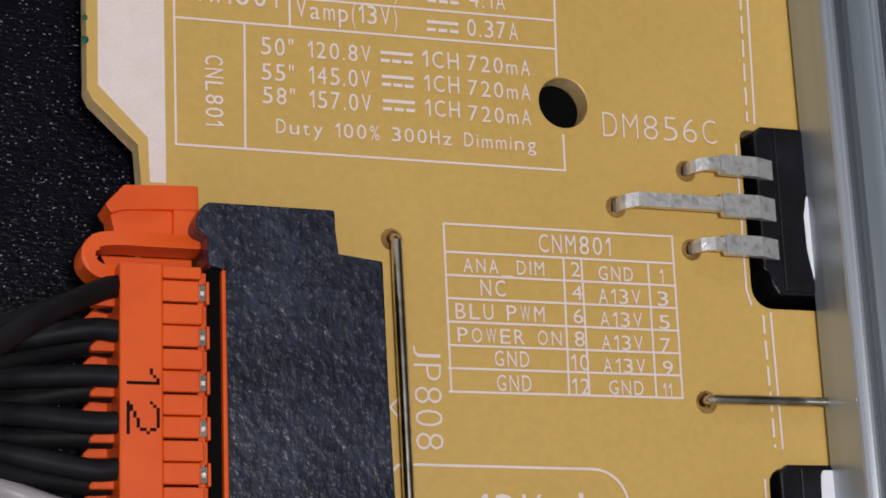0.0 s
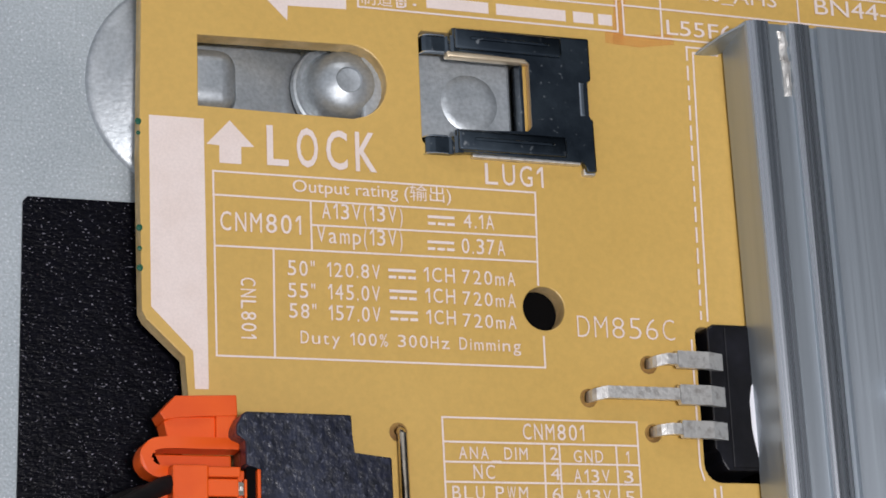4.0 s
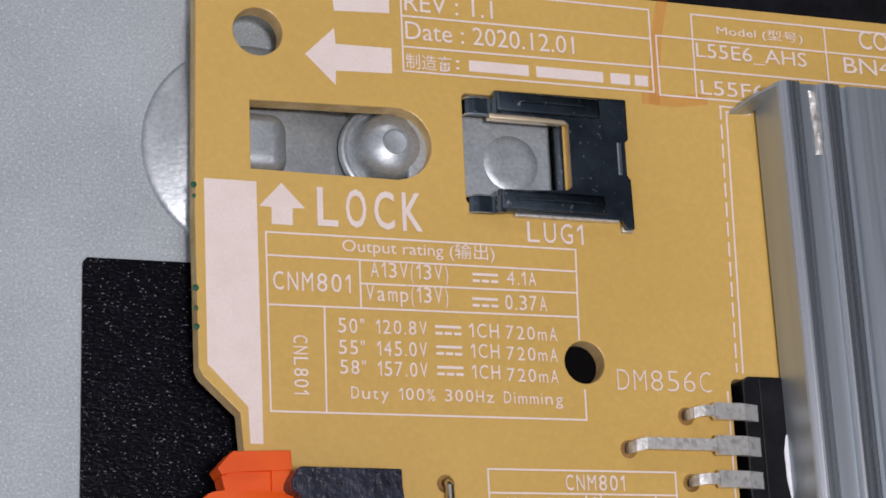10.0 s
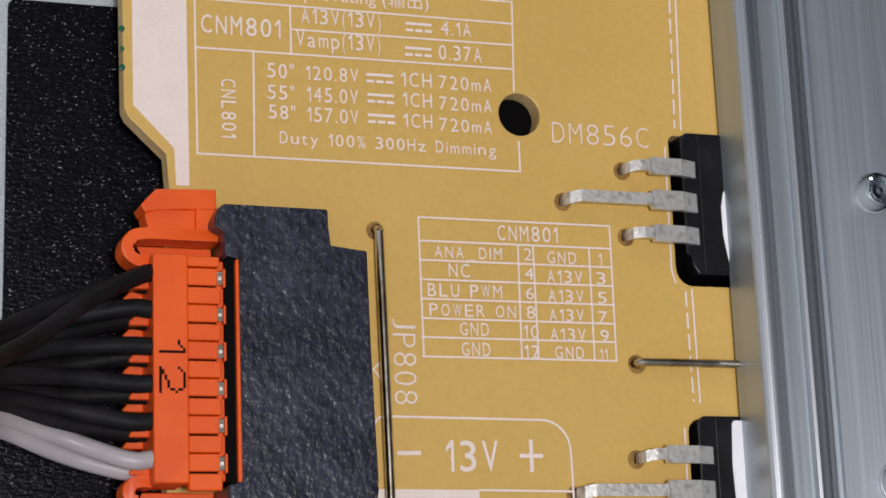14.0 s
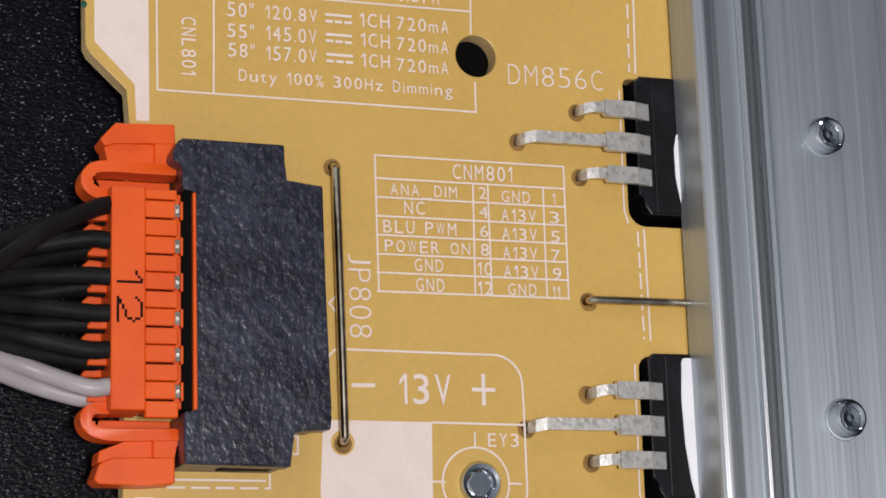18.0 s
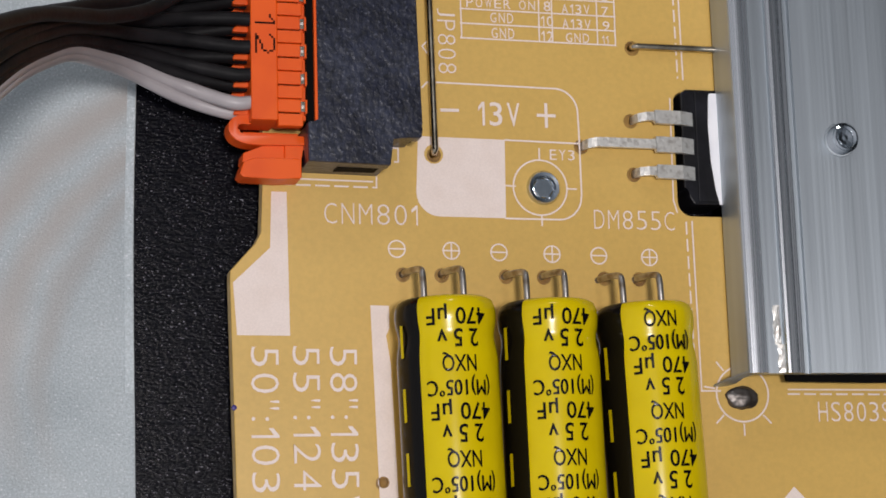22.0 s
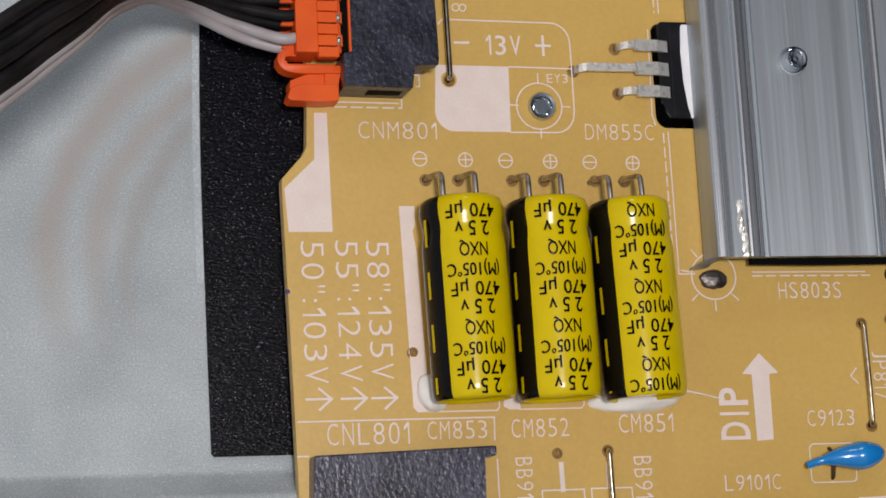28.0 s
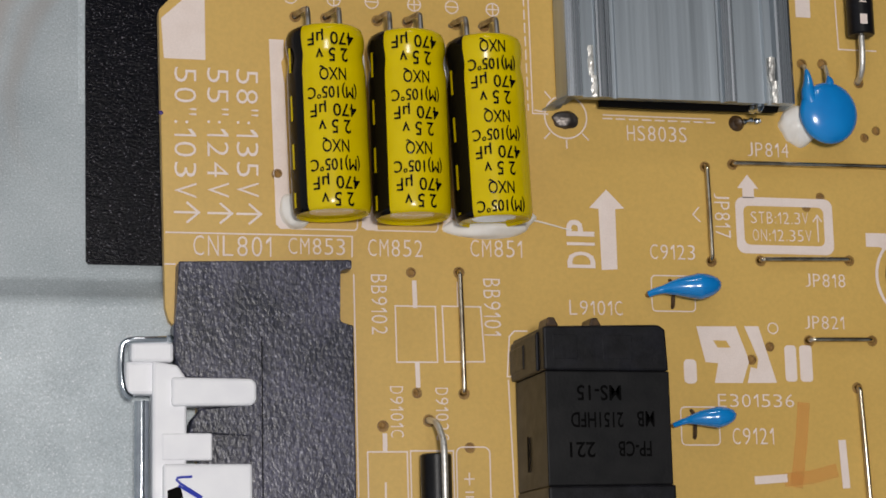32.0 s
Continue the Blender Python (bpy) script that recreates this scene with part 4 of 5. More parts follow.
def capacitor(x, y, lean, first, start, turn, label):
    c = thing("capacitor", x, y, 0, label, "capacitor", "yellow capacitors in a row", rz=lean)
    zc = CAP_R + 0.15
    prof = [(3.0, 0.05), (3.55, 0.0), (3.95, 0.25), (4.14, 0.75), (4.2, 1.35), (4.14, 2.1), (3.99, 2.8), (3.95, 3.2), (3.99, 3.7), (4.1, 4.3), (CAP_R, 5.1), (CAP_R, CAP_L - 1.2), (4.16, CAP_L - 0.7), (4.08, CAP_L - 0.25), (3.96, CAP_L + 0.02), (3.8, CAP_L + 0.1), (3.66, CAP_L + 0.03), (3.55, CAP_L - 0.22), (3.2, CAP_L - 0.3), (2.4, CAP_L - 0.32)]
    part("sleeve", lathe(prof, (0, 0, zc), 64, "y"), YELLOW, c, smooth=True)
    part("end_seal", lathe([(3.05, 0.0), (3.1, -0.06), (0.1, -0.02)][::-1], (0, 0, zc), 40, "y"), SLEEVE_BLACK, c, "dark rubber end seal")
    part("can_end", lathe([(2.45, CAP_L - 0.34), (2.3, CAP_L - 0.28), (0.05, CAP_L - 0.26)], (0, 0, zc), 40, "y"), TIN, c, "bare metal can end")
    # the black stripe runs along the side
    bm = bmesh.new()
    rows = []
    for r, h in prof[1:-4]:
        rows.append([bm.verts.new(((r + 0.025) * math.cos(radians(a)), -h, zc + (r + 0.025) * math.sin(radians(a)))) for a in range(138, 219, 6)])
    for a, b in zip(rows, rows[1:]):
        for k in range(len(a) - 1):
            bm.faces.new((a[k], a[k + 1], b[k + 1], b[k]))
    stripe = part("stripe", bm, SLEEVE_BLACK, c, "black polarity stripe", smooth=True)
    for k in range(4):
        bm = bmesh.new()
        h0 = 2.2 + 5.2 * k + 0.7 * first
        rows = []
        for h in (h0, h0 + 1.4, h0 + 2.7):
            r = CAP_R + 0.06
            rows.append([bm.verts.new((r * math.cos(radians(a)), -min(h, CAP_L - 0.5), zc + r * math.sin(radians(a)))) for a in (162, 165, 168)])
        for a, b in zip(rows, rows[1:]):
            for j in range(2):
                bm.faces.new((a[j], a[j + 1], b[j + 1], b[j]))
        part("minus_mark", bm, YELLOW, stripe, "yellow dash on the stripe", smooth=True)
    words = (("470 µF", 5.2, 1.72), ("2 5 v", 3.5, 1.5), ("NXQ", 2.9, 1.62), ("(M)105°C", 5.5, 1.72))
    n, h = first, start
    while h < CAP_L - 0.8:
        body, w, ht = words[n % 4]
        t = letters(body, w, ht, SLEEVE_BLACK, "printed_text", c, 0.0 if "M" in body else 0.012, bend=CAP_R + 0.06 + (0.05 if h < 2.7 else 0))
        if t:
            t.matrix_basis = pose(0.0, -h * MM, zc * MM, 0, 0, 180) @ pose(0, 0, 0, 0, turn - 6, 0)
        n, h = n + 1, h + 1.93
    for s in (-1.71, 1.71):
        pts = [(s - 0.6, 3.0, -1.4), (s - 0.6, 3.0, 0.2), (s - 0.45, 3.0, 1.4), (s - 0.1, 2.9, 3.0), (s, 2.7, zc - 0.45), (s, 2.35, zc - 0.1), (s, 1.4, zc), (s, 0.0, zc), (s, -0.8, zc)]
        part("lead", tube(pts, 0.29, 10, 4), LEG_DULL, c, smooth=True)


capacitor(12.15, -49.85, 1.7, 0, 1.7, 8, "yellow and black electrolytic capacitor lying down, glued at its foot")
capacitor(21.08, -49.95, 0.95, 0, 1.5, 6, "yellow and black electrolytic capacitor lying between its two neighbours")
capacitor(29.68, -50.05, 2.2, 2, 1.5, 8, "yellow and black electrolytic capacitor lying beside the heatsink, glued down")


def blob(name, centre, size, seed, label, bumps=0.16, rz=0):
    """A lump of set glue."""
    g = thing(name, *centre, label, "glue", "white glue on the board", rz=rz)
    bm = bmesh.new()
    bmesh.ops.create_icosphere(bm, subdivisions=4, radius=1.0)
    noise.seed_set(seed)
    for v in bm.verts:
        f = 1 + bumps * noise.noise(v.co * 1.7 + Vector((seed, 0, 0)))
        v.co = Vector((v.co.x * size[0] * f, v.co.y * size[1] * f, max(-0.02, v.co.z * size[2] * f)))
    part("lump", bm, GLUE, g, smooth=True)


blob("glue", (9.6, -68.6, 0), (1.9, 2.0, 1.3), 3, "lump of white silicone glue under the capacitor's end")
blob("glue", (31.0, -69.6, 0), (4.9, 1.5, 1.5), 5, "lump of white silicone glue round the capacitor's end", rz=3)
blob("glue", (34.9, -68.8, 0), (1.5, 0.9, 1.2), 8, "tail of white silicone glue beside the capacitor", rz=15)
blob("glue", (26.2, -52.0, 0), (0.7, 3.0, 2.0), 9, "thin seam of white silicone glue between two capacitors")
blob("glue", (17.0, -54.0, 0), (0.5, 3.4, 1.6), 10, "thin seam of white silicone glue between the first two capacitors")
blob("glue", (68.2, -56.9, 0), (2.3, 2.5, 1.9), 12, "lump of white silicone glue beside the blue disc capacitor", rz=35)

string = thing("glue_string", 34.6, -69.0, 0, "fine drawn-out thread of white glue lying across the board", "glue", "white glue on the board")
part("thread", tube([(0, 0.2, 0.5), (1.6, 0.05, 0.25), (3.4, -0.3, 0.12), (5.2, -0.75, 0.1), (6.0, -0.85, 0.06)], lambda t: 0.12 - 0.07 * t, 8, 5), GLUE, string, smooth=True)

# ---- lower connector ----
socket2 = thing("connector_socket", 0, 0, 0, "black nylon board socket with a speckled grey sheen", "connector")
part("shell", prism([(-3.2, -74.75), (15.1, -74.2), (15.1, -75.2), (13.65, -75.3), (13.55, -80.7), (13.8, -81.1), (15.2, -81.2), (15.3, -125), (-2.4, -125), (4.3, -124), (4.4, -92.6), (-2.2, -92.6), (-1.9, -91.2), (-0.9, -90.0), (4.7, -89.9), (4.7, -86.9), (-2.3, -86.9), (-3.3, -86.0), (-3.75, -84.0), (-3.75, -81.4), (-3.4, -80.9)], 0.0, 2.8, 0.2), BLACK_SHEEN, socket2)
part("seam", box(5.35, -124, 2.79, 5.47, -82.5, 2.815), DARK, socket2, "fine moulding seam")
part("floor_plate", box(-1.0, -124, 0.0, 6, -86.5, 1.6), BLACK_SHEEN, socket2)
plug2 = thing("connector_plug", 0, 0, 0, "white nylon cable plug with a wire clip, marked with blue pen", "connector")
part("spine", prism([(-5.9, -85.2), (-3.3, -85.6), (-2.4, -87.0), (-2.4, -118), (-5.9, -118)], 0.4, 2.9, 0.3), WHITE, plug2)
part("bar", prism([(-4.0, -86.9), (4.3, -87.0), (4.75, -87.5), (4.75, -89.3), (4.3, -89.8), (-4.0, -89.9)], 1.2, 3.4, 0.3), WHITE, plug2)
part("step", box(-5.0, -95.4, 1.2, 0.2, -92.6, 3.0, 0.2), WHITE, plug2)
part("cover", box(-4.9, -118, 1.0, 4.2, -95.8, 3.8, 0.3), WHITE, plug2)
part("ear", box(-8.1, -85.3, 0.2, -3.7, -83.2, 2.6, 0.35), WHITE, plug2)
part("ear_step", box(-8.6, -88.6, 0.2, -5.4, -85.2, 2.3, 0.35), WHITE, plug2)
part("clip", tube([(-3.9, -82.9, 2.4), (-6.5, -83.0, 2.5), (-8.1, -83.1, 2.5), (-8.85, -83.5, 2.4), (-9.05, -85.0, 2.3), (-8.95, -87.2, 2.3), (-8.6, -88.4, 2.2), (-8.0, -88.8, 2.0)], 0.38, 10, 6), TIN, plug2, "bright bent wire clip", smooth=True)
part("clip_ball", lathe([(0.05, -0.5), (0.45, -0.25), (0.5, 0.0), (0.4, 0.35), (0.05, 0.5)], (-4.1, -82.9, 2.5), 16), TIN, plug2, smooth=True)
part("rail", tube([(-6.85, -89.2, 1.4), (-6.85, -100, 1.4), (-6.85, -118, 1.4)], 0.75, 20, 3), TIN, plug2, "bright metal side rail", smooth=True)
part("pen_mark", tube([(-1.0, -99.2, 3.8), (-3.6, -97.4, 3.8), (-2.0, -97.1, 3.8)], 0.14, 6, 4), PEN_BLUE, plug2, "blue pen stroke")
part("pen_mark", tube([(-3.4, -98.0, 3.8), (0.6, -100.4, 3.8)], 0.14, 6, 4), PEN_BLUE, plug2, "blue pen stroke")
part("keyhole", prism([(-4.5, -98.5), (-3.2, -98.0), (-2.6, -100.5), (-4.4, -102)], 3.75, 3.86), DARK, plug2)

# ---- choke ----
choke = thing("inductor", 33.3, -82.3, 0, "black boxed line choke with dark moulded lettering, standing on the board", "inductor")
part("upper_flange", prism([(0.0, 0.0), (12.6, 0.3), (13.4, -0.2), (13.6, -4.6), (0.0, -4.6)], 0.4, 11.5, 0.25), EPOXY, choke)
part("core", prism([(0.15, -4.6), (13.7, -4.6), (13.7, -16.4), (0.15, -16.5)], 0.4, 11.25, 0.15), CORE, choke)
part("lower_flange", prism([(0.1, -16.5), (13.9, -16.4), (13.9, -34), (0.1, -34)], 0.4, 11.5, 0.25), EPOXY, choke)
part("side_seam", box(-0.03, -14.6, 4.6, 0.1, -10.9, 4.85), DARK, choke)
for x in (0.5, 5.2):
    part("terminal", prism([(x, 0.0), (x + 1.4, 0.0), (x + 0.9, 1.0), (x + 0.2, 1.0)], 8.0, 11.0, 0.15), FLUX_DARK, choke)
part("side_shoulder", prism([(-0.28, -0.5), (0.1, -0.25), (0.1, -4.55), (-0.3, -4.5)], 0.4, 9.6, 0.2), EPOXY, choke)
part("side_clip", prism([(-0.42, -1.2), (-0.2, -1.1), (-0.2, -3.8), (-0.42, -3.7)], 0.4, 5.2, 0.1), EPOXY, choke)
for body, cx, cy, w in (("MS-15", 5.9, -6.9, 5.6), ("MB", 10.9, -9.6, 2.2), ("2151HFD", 5.6, -9.7, 6.6), ("221", 3.9, -12.8, 3.2), ("FP-CB", 9.6, -12.7, 4.2)):
    t = letters(body, w * 0.86, 1.6, INK_BLACK, "moulded_text", choke, 0.012)
    if t:
        t.matrix_basis = pose(cx * MM, cy * MM, 11.28 * MM, 0, 0, 180)
for x, w in ((1.0, 2.6), (6.4, 3.2)):
    part("flange_relief", box(x, -3.4, 11.46, x + w, -0.9, 11.53, 0.03), EPOXY, choke)


# ---- blue ceramic capacitors ----
def bead(x, y, ln, rz, label, fat=1.25):
    c = thing("capacitor", x, y, 0, label, "capacitor", "small blue capacitors", rz=rz)
    rad = lambda t: max(0.06, fat * (0.24 + 0.22 * t if t < 0.3 else 0.31 + (0.72 * math.sin(min(1.0, (t - 0.3) / 0.62) * math.pi / 2)) if t < 0.72 else 1.0 * math.sqrt(max(0.0, 1 - ((t - 0.68) / 0.325) ** 2))))
    part("coat", tube([(0, 0, 0.7), (ln * 0.15, 0.25, 1.3), (ln * 0.4, 0.35, 1.7), (ln * 0.7, 0.2, 1.9), (ln, 0.25, 1.9)], rad, 20, 9), BLUE, c, smooth=True)
    part("leg", tube([(0.1, 0, -1.2), (0.05, 0, 0.2), (0.5, 0.05, 0.9)], 0.25, 8, 4), SOOT, c, smooth=True)
    part("leg", tube([(ln * 0.36, 1.5, -0.9), (ln * 0.37, 1.35, 0.12), (ln * 0.38, 0.4, 0.6), (ln * 0.36, -0.6, 0.5), (ln * 0.35, -1.55, 0.12), (ln * 0.35, -1.7, -0.9)], 0.22, 8, 4), FLUX_DARK, c, "flux-stained leg crossing below the bead", smooth=True)


bead(48.95, -77.0, 8.2, 6, "small glossy blue bead capacitor with a drawn-out tail, beside mark C9123", 1.5)
bead(51.3, -91.5, 6.9, 7, "smaller glossy blue bead capacitor standing close to the black choke", 1.2)

disc = thing("disc_capacitor", 70.95, -56.0, 0, "glossy bright blue disc capacitor set in white glue", "capacitor")
bm = bmesh.new()
bmesh.ops.create_uvsphere(bm, u_segments=40, v_segments=20, radius=1.0)
for v in bm.verts:
    v.co = Vector((v.co.x * 3.5, v.co.y * 3.6, 2.6 + v.co.z * 1.4))
part("coat", bm, BLUE, disc, smooth=True)
for s, tip, e, up, fat in ((-2.45, -2.3, -1.73, 5.1, 0.85), (0.0, 0.35, 0.8, 4.4, 0.75)):
    part("neck", tube([(s + 0.5, 0.8, 2.6), (s, 2.2, 2.75), (tip, 3.6, 2.6), (tip, up, 2.3)], lambda t, fat=fat: fat * (1 - t) ** 0.8 + 0.2, 16, 6), BLUE, disc, "drawn-out drip of the blue coating", smooth=True)
    part("lead", tube([(tip, up - 0.4, 2.4), (tip * 0.8 + e * 0.2, 5.6, 1.6), (e, 6.05, 0.4), (e, 6.15, -1.2)], 0.24, 8, 5), LEAD, disc, smooth=True)


# ---- diodes ----
def diode(x, y, ln, w, label, top=1.0):
    d = thing("diode", x, y, 0, label, "diode", "black diodes")
    part("body", lathe([(w / 2 - 0.15, 0), (w / 2, 0.15), (w / 2, ln - 0.15), (w / 2 - 0.15, ln)], (0, 0, w / 2 + 0.3), 28, "y"), EPOXY, d, smooth=True)
    return d


d1 = diode(76.0, -31.0, 15.4, 3.1, "black axial diode with pale lettering, near the blue disc capacitor")
part("lead", tube([(0, -15.2, 1.85), (0, -17.5, 1.8), (0.05, -19.3, 1.3), (0.1, -20.3, 0.2), (0.1, -20.45, -1.2)], 0.38, 10, 5), LEAD, d1, smooth=True)
for k, ch in enumerate("21"):
    t = letters(ch, 0.9, 1.2, INK, "printed_text", d1, 0)
    if t:
        t.location = (-0.35 * MM, (-11.2 - 2.6 * k) * MM, 3.46 * MM)
d2 = diode(24.0, -94.7, 12.0, 3.3, "black axial diode standing below printed mark D9102C")
part("lead", tube([(-0.25, 3.8, -1.2), (-0.2, 3.7, 0.6), (0.1, 3.2, 2.2), (0.35, 1.8, 3.3), (0.4, 0.2, 3.9), (0.4, -6.0, 4.0), (0.4, -12, 4.0)], 0.36, 10, 5), LEAD, d2, "bright bent lead", smooth=True)

tall = thing("capacitor", 82.2, -74.3, 0, "tall black electrolytic capacitor standing at the view's edge", "capacitor")
part("can", lathe([(4.1, 0.0), (4.2, 0.3), (4.2, 14.5), (3.9, 15.0), (0.1, 15.0)], n=48), SLEEVE_BLACK, tall, smooth=True)
part("vent", box(-3.0, -0.15, 14.95, 3.0, 0.15, 15.05), LEAD, tall, "stamped vent line")

# ---- white printing on the board ----
PZ = T + 0.03


def mark(name, pts, label="", mat=INK):
    return sheet(name, pts, T - 0.02, PZ, mat, board, label)


import itertools
layer = itertools.count()        # each stroke lies a hair above the one before


def ribbon(name, pts, width, closed, z, parent, label=""):
    """One unbroken printed stroke of even width."""
    p = [Vector((x, y, 0)) for x, y in pts]
    n = len(p)
    bm = bmesh.new()
    rows = []
    for i in range(n):
        a = p[i] - p[i - 1] if (i or closed) else p[1] - p[0]
        b = p[(i + 1) % n] - p[i] if (i < n - 1 or closed) else a
        a, b = a.normalized(), b.normalized()
        t = (a + b).normalized()
        side = Vector((-t.y, t.x, 0)) * (width / 2) / max(0.4, t.dot(b))
        end = Vector((0, 0, 0)) if closed else (-b * width / 2 if i == 0 else a * width / 2 if i == n - 1 else Vector((0, 0, 0)))
        rows.append([bm.verts.new(p[i] + end + side + Vector((0, 0, z))), bm.verts.new(p[i] + end - side + Vector((0, 0, z)))])
    for i in range(n if closed else n - 1):
        r, q = rows[i], rows[(i + 1) % n]
        bm.faces.new((r[0], r[1], q[1], q[0]))
    for f in bm.faces:
        f.normal_update()
    bmesh.ops.scale(bm, vec=(MM, MM, MM), verts=bm.verts)
    bmesh.ops.reverse_faces(bm, faces=[f for f in bm.faces if f.normal.z < 0])
    mesh = bpy.data.meshes.new(name)
    bm.to_mesh(mesh)
    bm.free()
    return put(name, mesh, INK, parent, label)


def lines(name, segs, width=0.15, label=""):
    """Printed strokes: straight pieces, each a stroke of its own under the first."""
    first = None
    for k, (x0, y0, x1, y1) in enumerate(segs):
        ob = ribbon(name if k == 0 else "printed_line", [(x0, y0), (x1, y1)], width, False, PZ + 0.004 + 0.0021 * (next(layer) % 25), first or board, label if k == 0 else "")
        first = first or ob
    return first


def path_line(name, pts, width=0.15, closed=False, label=""):
    return ribbon(name, pts, width, closed, PZ + 0.002, board, label)


def dashes(name, x0, y0, x1, y1, dash, gap, width=0.15):
    ln = math.hypot(x1 - x0, y1 - y0)
    ux, uy = (x1 - x0) / ln, (y1 - y0) / ln
    segs, d = [], 0.0
    while d < ln:
        e = min(d + dash, ln)
        segs.append((x0 + ux * d, y0 + uy * d, x0 + ux * e, y0 + uy * e))
        d = e + gap
    return lines(name, segs, width)


def text(body, x0, y0, x1, y1, turn=0, bold=None, mono=True):
    bold = (0.001 if y0 > -45 else -0.012) if bold is None else bold
    w, h = x1 - x0, y1 - y0
    ob = letters(body, w if turn == 0 else h, h if turn == 0 else w, INK, "printed_text", board, bold, "white printed text " + body if len(body) > 2 else "", mono=mono)
    if ob:
        ob.matrix_basis = pose((x0 + x1) / 2 * MM, (y0 + y1) / 2 * MM, (PZ + 0.06) * MM, 0, 0, turn)
    return ob


# solid patches
mark("printed_patch", [[(-4.3, 3.6), (-0.6, 3.6), (-0.45, -14.8), (-1.35, -14.8), (-1.45, -12.3), (-4.2, -9.45)]], "white printed edge strip")
mark("printed_patch", [[(-1.45, -40.1), (-0.15, -40.1), (0.0, -52.3), (-4.45, -52.3), (-4.75, -47.9), (-1.6, -44.9)]], "white printed edge strip")
mark("printed_patch", [[(11.4, -34.85), (19.2, -34.9), (19.1, -41.85), (13.3, -41.85)] + arc(13.2, -39.8, 2.05, -90, -180, 8) + [(11.15, -39.7)], circle(12.76, -36.4, 0.85, 20)], "white printed block of the 13V box")
mark("printed_patch", [[(6.9, -49.65), (8.5, -49.65), (8.5, -51.6), (8.2, -52.2), (8.55, -54.5), (9.0, -66.5), (9.3, -70.5), (8.0, -70.55), (7.5, -70.1)], circle(7.73, -64.5, 0.5, 16)], "white printed strip beside the first capacitor")
mark("printed_patch", [[(17.1, -67.8), (18.3, -67.8), (18.6, -70.45), (17.4, -70.45), (16.8, -70.1)]])
mark("printed_patch", [[(26.1, -67.8), (27.3, -67.8), (27.6, -70.4), (26.4, -70.4), (25.8, -70.0)]])
# arrows
mark("printed_arrow", [[(3.15, 13.38), (5.35, 15.55), (5.45, 14.35), (9.64, 14.38), (9.64, 12.45), (5.4, 12.3), (5.36, 11.2)]], "white printed arrow")
mark("printed_arrow", [[(5.3, 17.9), (5.4, 16.9), (9.6, 17.1), (9.6, 18.8), (5.4, 18.8)]], "white printed arrow stub")
mark("printed_arrow", [[(1.18, 3.62), (-0.43, 1.86), (0.45, 1.82), (0.45, 0.6), (1.95, 0.6), (1.95, 1.82), (2.85, 1.87)]], "white printed arrow over LOCK")
mark("printed_arrow", [[(44.72, -65.15), (42.67, -67.27), (43.75, -67.37), (43.87, -74.25), (45.7, -74.15), (45.7, -67.35), (46.76, -67.23)]], "white printed arrow beside DIP")
mark("printed_arrow", [[(69.7, -35.3), (67.95, -37.65), (68.8, -37.65), (68.75, -43.95), (70.6, -43.95), (70.6, -37.65), (71.45, -37.65)]], "white printed arrow beside the heatsink")
# rating table
lines("printed_table", [(0, 0, 23.15, 0), (23.15, 0, 23.0, -6.7), (23.2, -10.4, 23.2, -12.55), (23.2, -12.55, 0.1, -12.55), (0.1, -12.55, 0, 0), (0, -1.65, 23.1, -1.65), (6.7, -3.35, 23.0, -3.25), (0.1, -5.15, 23.0, -5.05), (6.7, -1.7, 6.7, -5.1), (4.05, -5.15, 4.0, -12.5)], 0.13, "white printed rating table")
for x, y in ((15.05, -2.25), (14.95, -4.05), (12.05, -6.2), (12.07, -7.65), (12.1, -9.1)):
    lines("printed_symbol", [(x + 0.1, y, x + 1.85, y), (x + 0.1, y - 0.48, x + 0.45, y - 0.48), (x + 0.8, y - 0.48, x + 1.15, y - 0.48), (x + 1.5, y - 0.48, x + 1.85, y - 0.48)], 0.2)
# upper tables
lines("printed_table", [(10.55, 19.45, 30.45, 19.42), (30.45, 19.42, 30.4, 12.75), (30.4, 12.75, 10.5, 12.72), (10.5, 12.72, 10.5, 19.45), (10.5, 17.0, 30.45, 17.05), (10.6, 14.6, 30.4, 14.75)], 0.14, "white printed maker table")
lines("printed_table", [(34.03, 19.4, 62, 19.4), (34.03, 19.4, 33.97, 12.58), (30.9, 17.36, 62, 17.3), (31.0, 14.86, 62, 14.85), (30.9, 12.56, 62, 12.56), (30.9, 17.36, 30.9, 12.56), (45.62, 19.4, 45.6, 12.56), (56.5, 19.4, 56.5, 12.56)], 0.14, "white printed model table")
for x0, x1 in ((15.6, 20.3), (20.9, 26.3), (26.9, 28.5), (28.9, 30.0)):
    mark("printed_bar", [[(x0, 13.15), (x1, 13.15), (x1, 14.0), (x0, 14.0)]], "plain printed bar in place of a maker's name")
# pin table
rows_y = (-16.2, -17.85, -19.2, -20.55, -21.9, -23.25, -24.55, -25.88)
lines("printed_table", [(15.5, y, 29.83, y) for y in rows_y] + [(15.5, -16.2, 15.58, -25.88), (29.83, -16.2, 29.82, -25.88), (22.78, -17.85, 22.7, -25.88), (23.9, -17.85, 23.95, -25.88), (28.15, -17.85, 28.15, -25.88)], 0.13, "white printed pin table")
